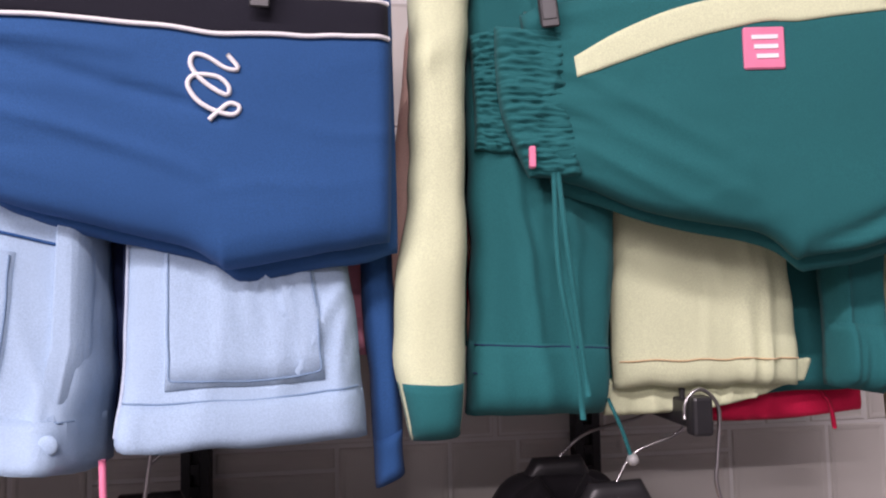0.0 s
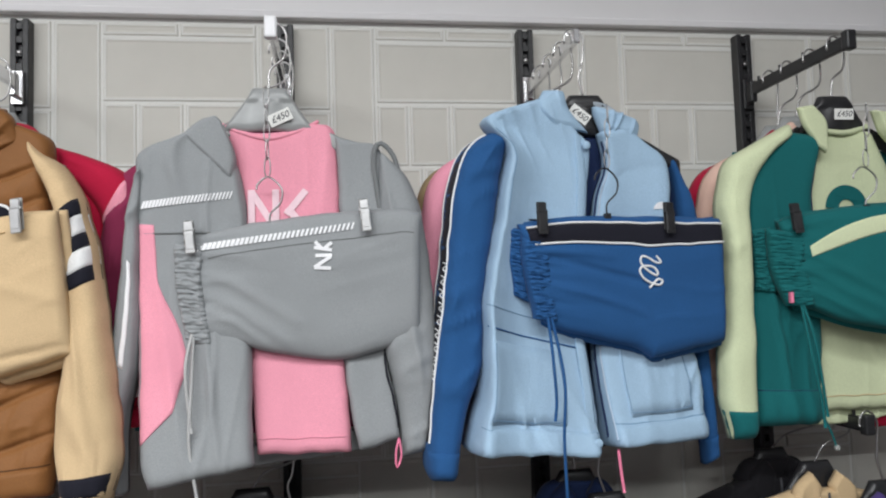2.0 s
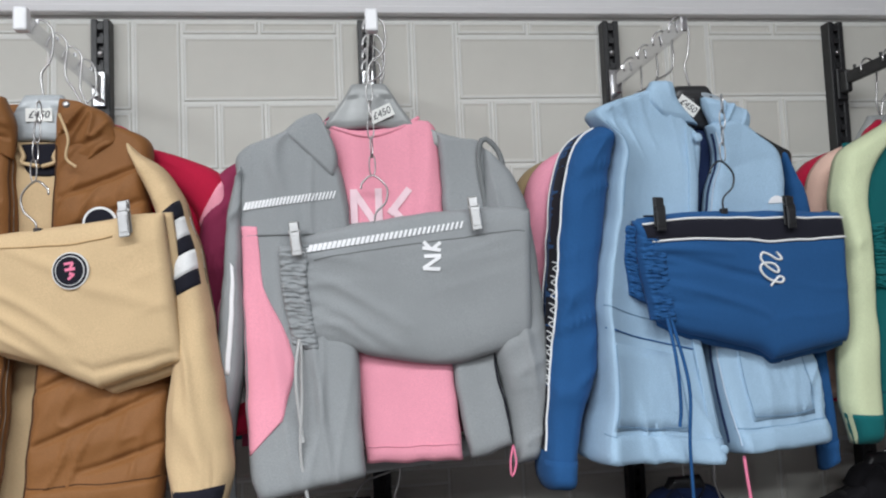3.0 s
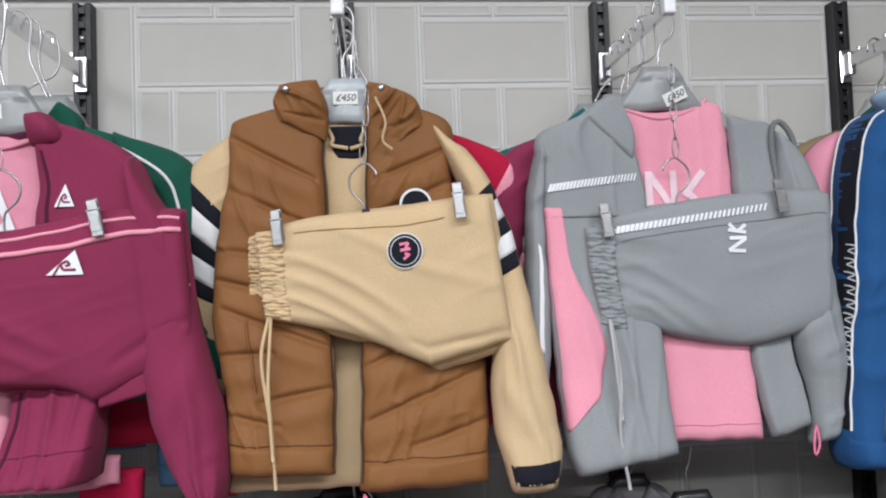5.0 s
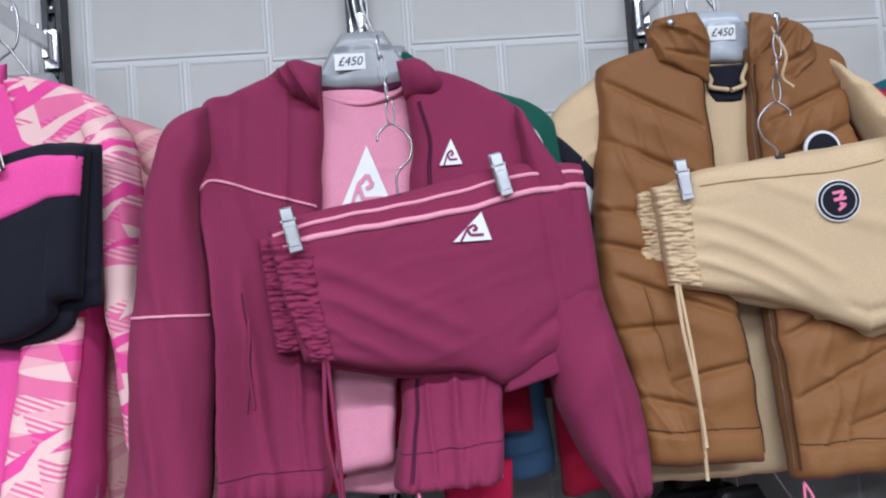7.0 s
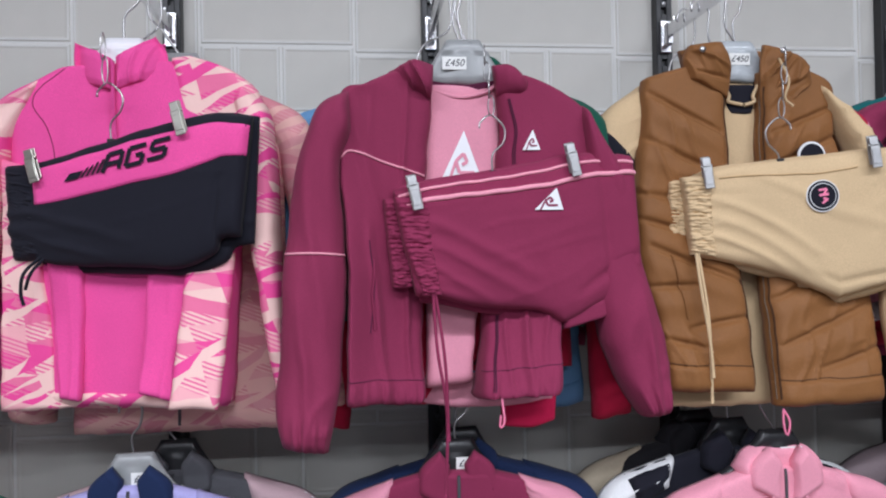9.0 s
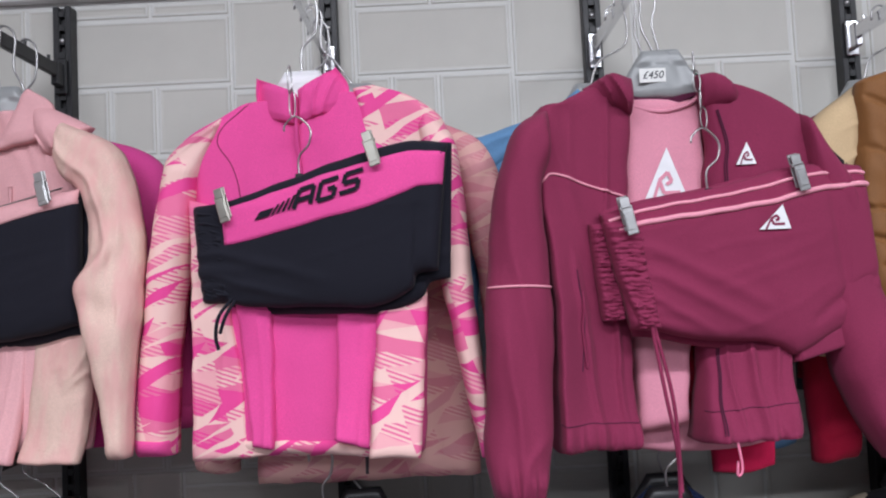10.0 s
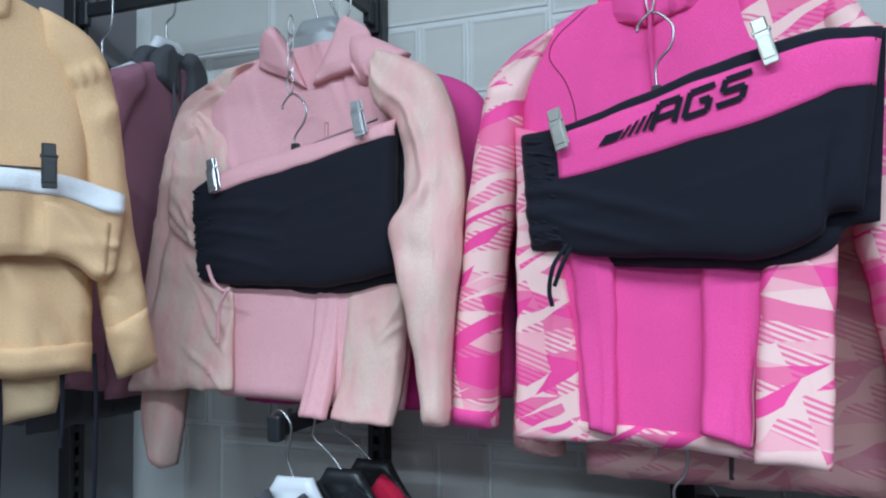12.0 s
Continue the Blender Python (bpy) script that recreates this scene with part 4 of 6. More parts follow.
# teal and cream zip jacket
def green_set():
    n = "green"
    coat_hanger(UX[n], 0.735, 0.01, BLACK_PLASTIC, "black plastic hanger with a white price tag", top=0.228, tagx=0.012)
    t = jacket_thing(n, 0.72, "teal zip jacket with pale cream sleeves and collar")
    L = Cloth([(-0.108, 0.148), (-0.174, 0.08), (-0.2, 0.02), (-0.208, -0.09), (-0.208, -0.28), (-0.214, -0.414)], [(-0.041, 0.14), (-0.05, 0.085), (-0.064, 0.005), (-0.058, -0.215), (-0.065, -0.307), (-0.076, -0.417)], 0.0, 0.024, 26, 50, 0.005, seed=41, shape=hem_gather(0.9, 0.0015, 6.0), folds=[(0.1, 0.55, 0.9, 0.75, 0.05, 0.008), (0.2, 0.5, 0.5, 0.95, 0.05, 0.006)])
    l = L.make("left_front", TEAL, t)
    L.patch("hem_band", TEAL, l, 0.0, 1.0, 0.88, 1.0, 0.005)
    for v in (0.885, 0.93):
        L.seam("hem_stitch", [(0.02, v), (0.5, v), (0.98, v)], 0.0009, NAVY_DARK, l, 0.003, n=30)
    L.seam("front_zip", [(0.99, 0.05), (0.98, 0.3), (0.98, 0.55)], 0.0025, NAVY_DARK, l)
    R_ = Cloth([(0.12, 0.15), (0.14, 0.06), (0.16, -0.1), (0.172, -0.35), (0.172, -0.4)], [(0.135, 0.16), (0.2, 0.07), (0.225, -0.1), (0.225, -0.3), (0.225, -0.41)], 0.0, 0.024, 22, 50, 0.006, seed=42, shape=hem_gather(0.88, 0.003, 8.0, 4.0))
    r = R_.make("right_front", TEAL, t)
    R_.patch("hem_band", TEAL, r, 0.0, 1.0, 0.88, 1.0, 0.005)
    c1 = Cloth([(-0.09, 0.194), (-0.078, 0.158), (-0.054, 0.118)], [(-0.058, 0.2), (-0.03, 0.165), (-0.034, 0.105)], -0.018, 0.01, 16, 14, 0.003, seed=43)
    c1.make("left_collar", CREAM, t)
    c2 = Cloth([(0.072, 0.19), (0.085, 0.15), (0.11, 0.12)], [(0.1, 0.185), (0.14, 0.16), (0.145, 0.12)], -0.015, 0.016, 14, 14, 0.003, seed=44)
    c2.make("right_collar", CREAM, t)
    c, s = sleeve(t, [(-0.1, 0.165), (-0.165, 0.132), (-0.236, 0.09), (-0.259, 0.037), (-0.266, -0.041), (-0.269, -0.192), (-0.281, -0.273), (-0.286, -0.365), (-0.272, -0.428)], [(-0.098, 0.14), (-0.155, 0.095), (-0.195, 0.035), (-0.212, -0.079), (-0.216, -0.192), (-0.218, -0.302), (-0.22, -0.377), (-0.226, -0.424)], CREAM, 0.004, 0.034, 45, lean=0.035)
    cuff(c, s, TEAL, 0.92, 1.0, 0.003, label="teal knitted cuff")
    c, s = sleeve(t, [(0.13, 0.15), (0.18, 0.11), (0.215, 0.05), (0.23, -0.1), (0.24, -0.3), (0.25, -0.44)], [(0.125, 0.175), (0.22, 0.15), (0.29, 0.11), (0.305, -0.1), (0.31, -0.3), (0.3, -0.44)], CREAM, 0.004, 0.04, 46)
    cuff(c, s, TEAL, 0.9, 1.0, 0.003, label="teal knitted cuff")
    back = Cloth([(-0.19, 0.12), (-0.19, -0.1), (-0.2, -0.41)], [(0.2, 0.12), (0.22, -0.1), (0.24, -0.41)], 0.05, 0.012, 14, 24, 0.003, seed=47)
    back.make("back_panel", TEAL, t)
    tube("hem_cord", [(-0.08, -0.025, -0.4), (-0.068, -0.028, -0.43), (-0.06, -0.028, -0.455)], 0.002, TEAL, t)
    bm = bmesh.new()
    bmesh.ops.create_uvsphere(bm, u_segments=10, v_segments=6, radius=0.006, matrix=Matrix.Translation((-0.058, -0.028, -0.459)))
    part("cord_stop", bm, plain("clear_stop", (0.3, 0.31, 0.3), 0.2), t, "clear round cord stop", True)
    tee = thing("t_shirt", UX[n], 0.742, 1.7, "pale cream tee with a round teal print", "t-shirt", "tees inside the jackets")
    sized(tee, n)
    T = Cloth([(-0.045, 0.155), (-0.06, 0.0), (-0.055, -0.2), (-0.056, -0.397)], [(0.09, 0.16), (0.135, 0.03), (0.14, -0.2), (0.15, -0.4)], 0.0, 0.018, 26, 46, 0.006, 9, 0.4, seed=48)
    tt = T.make("shirt_body", CREAM, tee)
    tube("neckband", [(-0.045, -0.008, 0.16), (-0.01, -0.018, 0.152), (0.03, -0.02, 0.15), (0.085, -0.006, 0.165)], 0.006, CREAM, tee)
    T.seam("hem_stitch", [(0.02, 0.95), (0.5, 0.95), (0.98, 0.95)], 0.001, BEIGE, tt)
    ring = [(x, z) for x, z in arc(0.02, 0.0, 0.045, 22, 0, math.pi)] + [(x, z) for x, z in arc(0.02, 0.0, 0.016, 14, 0, math.pi)][::-1]
    T.print("round_print", [ring], TEAL, tt, "teal arched print")
    low = Cloth([(-0.06, -0.39), (0.06, -0.39), (0.18, -0.37)], [(-0.06, -0.428), (0.06, -0.425), (0.17, -0.4)], 0.02, 0.01, 8, 24, 0.004, seed=49)
    low.make("back_hem", CREAM, tee)
    tr, c = trousers(n, 0.655, "teal folded tracksuit trousers with a cream flash", TEAL, [(-0.165, -0.03), (-0.128, -0.02), (0.004, -0.004), (0.16, -0.004), (0.225, -0.002)], [(-0.148, -0.188), (-0.112, -0.2), (-0.041, -0.226), (0.055, -0.246), (0.09, -0.271), (0.098, -0.271), (0.146, -0.265), (0.22, -0.245)],
        [([(-0.215, -0.045), (-0.213, -0.1), (-0.212, -0.16)], [(-0.175, -0.04), (-0.175, -0.1), (-0.17, -0.165)], 0.02), ([(-0.19, -0.045), (-0.187, -0.12), (-0.162, -0.192)], [(-0.125, -0.055), (-0.125, -0.12), (-0.11, -0.19)], -0.006)], 51,
        folds=[(0.4, 0.08, 0.75, 0.5, 0.05, 0.007), (0.6, 0.08, 0.88, 0.5, 0.05, 0.006), (0.98, 0.68, 0.85, 0.99, 0.04, -0.012), (0.8, 0.1, 0.95, 0.4, 0.04, 0.006)],
        strings=[[(-0.14, -0.02, -0.19), (-0.143, -0.026, -0.28), (-0.13, -0.024, -0.36), (-0.125, -0.02, -0.41)], [(-0.136, -0.02, -0.19), (-0.135, -0.026, -0.26), (-0.12, -0.022, -0.39)]])
    k = tr.children[0]
    c.patch("cream_flash", CREAM, k, lambda w: 0.28 * (1 - w) ** 4 + 0.06, lambda w: 0.3 * (1 - w) ** 2.5 + 0.15, 0.11, 1.0, 0.002, "cream curved flash", 8, 40)
    lx, lz = 0.058, -0.077
    bm = bmesh.new()
    ly = c.at(lx, lz) - 0.003
    box(bm, lx - 0.019, lx + 0.019, ly, ly + 0.006, lz - 0.02, lz + 0.02, 0.0015)
    lb = part("label", bm, PINK_PRINT, k, "pink woven label")
    for q in range(3):
        bm = bmesh.new()
        box(bm, lx - 0.012 + 0.002 * q, lx + 0.012, ly - 0.001, ly + 0.001, lz + 0.008 - q * 0.009, lz + 0.012 - q * 0.009)
        part("label_bar", bm, WHITE_PRINT, lb)
    bm = bmesh.new()
    box(bm, -0.163, -0.157, -0.03, -0.02, -0.185, -0.165, 0.001)
    part("side_tag", bm, PINK_PRINT, k, "small pink side tag")
    clip_hanger(n, (-0.143, -0.02), (0.175, 0.008), (0.0, 0.068), (0.01, 0.185), BLACK_PLASTIC, "wire clip hanger with black clips")


# brown padded body warmer over a beige top
def brown_set():
    n = "brown"
    coat_hanger(UX[n], 0.75, 0.028, plain("pale_grey_plastic", (0.45, 0.48, 0.5), 0.25), "pale grey plastic hanger with a price tag", top=0.222, tagx=-0.001, tagz=-0.037)
    t = jacket_thing(n, 0.735, "brown quilted body warmer with a hood, hanging open", "body_warmer")
    ql = [(0.05, 0.17, 0.9, 0.22), (0, 0.53, 0.6, 0.55), (0, 0.3, 1, 0.36), (0, 0.46, 1, 0.44), (0.1, 0.6, 1, 0.68), (0, 0.72, 0.5, 0.7), (0.3, 0.83, 1, 0.78), (0, 0.86, 0.5, 0.88)]
    qr = [(0.1, 0.2, 0.95, 0.16), (0.3, 0.56, 1, 0.5), (0, 0.3, 1, 0.25), (0, 0.47, 0.8, 0.5), (0, 0.7, 0.85, 0.6), (0.05, 0.83, 0.95, 0.73), (0.4, 0.9, 1, 0.85), (0.5, 0.4, 1, 0.36)]
    quilts = [[(*q, 0.011, -0.008) for q in qs] + [(q[0], q[1] + 0.05, q[2], q[3] + 0.05, 0.04, 0.005) for q in qs] for qs in (ql, qr)]
    L = Cloth([(-0.08, 0.165), (-0.149, 0.145), (-0.162, 0.125), (-0.164, 0.06), (-0.181, -0.032), (-0.189, -0.123), (-0.187, -0.195), (-0.174, -0.256), (-0.165, -0.299), (-0.158, -0.406)], [(-0.03, 0.16), (-0.012, 0.113), (-0.009, 0.057), (-0.006, -0.009), (-0.002, -0.219), (0.0, -0.305), (-0.002, -0.41)], 0.0, 0.028, 30, 130, 0.0035, 10, 1.0, 0.4, quilts[0], seed=61, lean=0.085)
    l = L.make("left_front", BROWN, t)
    L.seam("pocket_seam", [(0.3, 0.62), (0.31, 0.7), (0.3, 0.8)], 0.002, BROWN, l, 0.002)
    R_ = Cloth([(0.06, 0.155), (0.056, 0.055), (0.038, -0.238), (0.038, -0.306), (0.034, -0.438)], [(0.148, 0.162), (0.196, 0.136), (0.202, 0.099), (0.198, 0.033), (0.234, -0.226), (0.237, -0.314), (0.231, -0.435)], 0.0, 0.028, 30, 130, 0.0035, 10, 1.0, -0.5, quilts[1], seed=62, lean=0.085)
    r = R_.make("right_front", BROWN, t)
    for C_, o in ((L, l), (R_, r)):
        C_.patch("hem_band", BROWN, o, 0.0, 1.0, 0.93, 1.0, 0.004)
        C_.seam("hem_stitch", [(0.02, 0.925), (0.5, 0.925), (0.98, 0.925)], 0.001, BROWN_DARK, o, 0.0, n=30)
    for C_, o, u in ((L, l, 0.975), (R_, r, 0.025)):
        C_.seam("zip_tape", [(u, 0.05), (u, 0.4), (u, 0.98)], 0.0022, BROWN_DARK, o, 0.0, n=40)
        C_.seam("zip_teeth", [(0.5 + (u - 0.5) * 1.035, 0.05), (0.5 + (u - 0.5) * 1.035, 0.4), (0.5 + (u - 0.5) * 1.035, 0.98)], 0.0013, fabric_teeth, o, 0.001, n=40)
    h1 = Cloth([(-0.078, 0.198), (-0.09, 0.172), (-0.08, 0.14)], [(-0.018, 0.205), (-0.001, 0.155), (-0.006, 0.105)], -0.02, 0.02, 26, 26, 0.011, 16, 1, 0.6, [(0.1, 0.2, 0.9, 0.5, 0.06, 0.007), (0.2, 0.75, 0.9, 0.7, 0.05, -0.006)], seed=63, ends=0.25, flat=2.6)
    h1.make("left_hood_collar", BROWN, t)
    h2 = Cloth([(0.064, 0.203), (0.057, 0.14), (0.058, 0.06)], [(0.095, 0.198), (0.14, 0.172), (0.155, 0.13)], -0.02, 0.02, 26, 26, 0.011, 16, 1, -0.6, [(0.1, 0.5, 0.9, 0.2, 0.06, 0.007), (0.1, 0.7, 0.8, 0.8, 0.05, -0.006)], seed=64, ends=0.25, flat=2.6)
    h2.make("right_hood_collar", BROWN, t)
    h3 = Cloth([(-0.07, 0.205), (0.03, 0.21), (0.11, 0.2)], [(-0.06, 0.15), (0.03, 0.15), (0.11, 0.15)], 0.04, 0.02, 12, 20, 0.004, seed=65)
    h3.make("hood_back", BROWN, t)
    tube("hood_cord", [(0.075, -0.05, 0.17), (0.09, -0.055, 0.13), (0.085, -0.05, 0.1), (0.1, -0.05, 0.085)], 0.0022, BEIGE, t)
    for x, z in ((-0.065, 0.185), (0.085, 0.185)):
        bm = bmesh.new()
        bmesh.ops.create_uvsphere(bm, u_segments=10, v_segments=6, radius=0.006, matrix=Matrix.Translation((x, -0.048, z)) @ Matrix.Diagonal((1, 0.5, 1, 1)))
        part("eyelet", bm, STEEL, t, "metal eyelet", True)
    tube("zip_pull", [(0.04, -0.1, -0.44), (0.05, -0.102, -0.462), (0.045, -0.102, -0.485), (0.039, -0.102, -0.465), (0.04, -0.1, -0.44)], 0.002, PINK_PRINT, t)
    s_ = thing("sweatshirt", UX[n], 0.757, 1.7, "beige sweatshirt with black and white striped sleeves", "sweatshirt", "tops inside the jackets")
    sized(s_, n)
    B = Cloth([(-0.1, 0.14), (-0.17, -0.1), (-0.17, -0.445)], [(0.14, 0.14), (0.2, -0.1), (0.07, -0.445)], 0.0, 0.014, 16, 34, 0.004, seed=66, lean=0.045)
    B.make("sweatshirt_body", BEIGE, s_)
    nk = Cloth([(-0.006, 0.135), (0.0, 0.1), (0.012, 0.08)], [(0.062, 0.135), (0.058, 0.1), (0.05, 0.08)], -0.012, 0.008, 12, 12, 0.002, seed=69)
    nk.make("knitted_collar", BLACK_CLOTH, s_, "black knitted collar")
    for pts in ([(-0.004, -0.024, 0.13), (0.004, -0.026, 0.112), (0.002, -0.027, 0.102), (0.028, -0.028, 0.096)], [(0.062, -0.024, 0.135), (0.05, -0.026, 0.112), (0.052, -0.027, 0.102), (0.032, -0.028, 0.095)]):
        tube("collar_trim", pts, 0.0035, BEIGE, s_, "beige collar trim")
    bm = bmesh.new()
    box(bm, 0.006, 0.046, -0.018, -0.008, -0.42, -0.38, 0.002)
    part("dark_hem_tab", bm, BLACK_CLOTH, s_)
    c, s = sleeve(s_, [(-0.14, 0.145), (-0.222, 0.085), (-0.24, 0.02), (-0.245, -0.12), (-0.235, -0.3)], [(-0.13, 0.08), (-0.15, 0.02), (-0.17, -0.05), (-0.175, -0.15), (-0.18, -0.3)], BEIGE, 0.006, 0.035, 67)
    for v0, v1, m in ((0.27, 0.34, BLACK_CLOTH), (0.34, 0.43, WHITE_CLOTH), (0.43, 0.5, BLACK_CLOTH), (0.5, 0.58, WHITE_CLOTH), (0.58, 0.64, BLACK_CLOTH)):
        c.patch("sleeve_stripe", m, s, 0, 1, v0, v1, 0.0018, "", 14, 4)
    c, s = sleeve(s_, [(0.165, 0.12), (0.195, 0.06), (0.217, 0.0), (0.235, -0.1), (0.245, -0.22), (0.238, -0.337), (0.252, -0.408), (0.26, -0.442)], [(0.16, 0.142), (0.19, 0.11), (0.225, 0.083), (0.254, 0.038), (0.284, -0.048), (0.3, -0.121), (0.317, -0.225), (0.331, -0.308), (0.338, -0.381), (0.328, -0.442)], BEIGE, -0.015, 0.045, 68, lean=0.13, shape=hem_gather(0.86, 0.002, 7.0, 2.0), folds=[(0.2, 0.75, 0.7, 0.88, 0.07, 0.008), (0.3, 0.5, 0.6, 0.85, 0.1, 0.006)])
    for v0, v1, m in ((0.235, 0.28, BLACK_CLOTH), (0.28, 0.33, WHITE_CLOTH), (0.33, 0.37, BLACK_CLOTH), (0.37, 0.42, WHITE_CLOTH), (0.42, 0.46, BLACK_CLOTH), (0.925, 0.975, BLACK_CLOTH)):
        c.patch("sleeve_stripe", m, s, 0, 1, v0, v1, 0.0018, "", 14, 4)
    tr, c = trousers(n, 0.64, "beige folded trousers with a round badge", BEIGE, [(-0.11, -0.044), (-0.057, -0.027), (0.035, -0.016), (0.125, -0.009), (0.214, 0.001), (0.253, 0.0)], [(-0.097, -0.183), (-0.025, -0.198), (0.065, -0.223), (0.148, -0.26), (0.156, -0.26), (0.206, -0.246), (0.282, -0.226)],
        [([(-0.136, -0.048), (-0.138, -0.11), (-0.137, -0.165)], [(-0.1, -0.044), (-0.105, -0.11), (-0.1, -0.17)], 0.018), ([(-0.118, -0.044), (-0.114, -0.11), (-0.106, -0.18)], [(-0.066, -0.04), (-0.066, -0.11), (-0.06, -0.186)], -0.006)], 71,
        folds=[(0.3, 0.08, 0.7, 0.55, 0.05, 0.007), (0.5, 0.08, 0.85, 0.5, 0.05, 0.006), (0.7, 0.06, 0.93, 0.4, 0.04, 0.006), (0.1, 0.3, 0.6, 0.95, 0.05, 0.005), (0.88, 0.6, 0.93, 0.98, 0.03, -0.008)],
        strings=[[(-0.094, -0.02, -0.178), (-0.09, -0.026, -0.28), (-0.086, -0.024, -0.36), (-0.084, -0.02, -0.435)], [(-0.098, -0.02, -0.178), (-0.1, -0.024, -0.24), (-0.088, -0.028, -0.33), (-0.084, -0.03, -0.39)]])
    k = tr.children[0]
    c.seam("side_seam", [(0.12, 0.15), (0.13, 0.45), (0.12, 0.8)], 0.0013, fabric("beige_seam", (0.55, 0.37, 0.19)), k)
    bx, bz = 0.12, -0.082
    for rr, mt, o, nm in ((0.028, WHITE_CLOTH, 0.001, "badge_ring"), (0.0262, BLACK_CLOTH, 0.0016, "badge_field"), (0.0225, WHITE_CLOTH, 0.0022, "badge_line"), (0.0212, BLACK_CLOTH, 0.0028, "badge_centre")):
        bo = c.disc(nm, bx, bz, rr, mt, k, o)
    yb = min(v.co.y for v in bo.data.vertices) - 0.0008
    motif = [stroke(bx - 0.008, bz + 0.01, bx + 0.006, bz + 0.012, 0.004), stroke(bx + 0.006, bz + 0.012, bx + 0.001, bz + 0.003, 0.004), stroke(bx - 0.007, bz + 0.001, bx + 0.009, bz + 0.003, 0.0045), stroke(bx, bz - 0.004, bx + 0.008, bz - 0.007, 0.0045), stroke(bx + 0.007, bz - 0.006, bx - 0.002, bz - 0.013, 0.004)]
    part_mesh("badge_motif", mesh_of("badge_motif", [(x, yb, z) for sh in motif for x, z in sh], [tuple(range(4 * q, 4 * q + 4)) for q in range(len(motif))], PINK_PRINT, False), k, "pink motif on the badge")
    R_.disc("badge", 0.134, -0.004, 0.026, WHITE_CLOTH, r, 0.007, "round badge half hidden by the trousers")
    R_.disc("badge_centre", 0.134, -0.004, 0.022, BLACK_CLOTH, r, 0.009)
    clip_hanger(n, (-0.078, -0.03), (0.206, 0.0), (0.056, 0.06), (0.068, 0.18), CLIP_STEEL, "metal clip hanger on a chain", turn=-1)


# maroon jacket over a rose tee
def triangle_logo(c, x, z, w, h, mat, parent, slant=0.0, cut=None):
    cut = cut or MAROON
    tri = lambda s, o: [(x - w / 2 * s, z - h / 2 + h * o), (x + w * 0.08 + slant, z - h / 2 + h * o + h * s), (x + w / 2 * s, z - h / 2 + h * o)]
    c.print("triangle_logo", [tri(1, 0)], mat, parent, "white triangular logo", 0.0034)
    curl = ((0.3, -0.3), (-0.04, -0.3), (-0.12, -0.08), (0.06, 0.06), (0.14, -0.1), (0.02, -0.15))
    c.print("logo_cut", [stroke(x + w * p[0], z + h * p[1], x + w * q[0], z + h * q[1], w * 0.075) for p, q in zip(curl, curl[1:])] + [stroke(x - w * 0.3, z - h * 0.5, x - w * 0.12, z - h * 0.08, w * 0.06)], cut, parent, "", 0.0046)


# seam and zip edging; also the painted shade inside the tee necks
MAROON_DARK = fabric("dark_maroon_tape_and_neck_shade", (0.09, 0.012, 0.04))


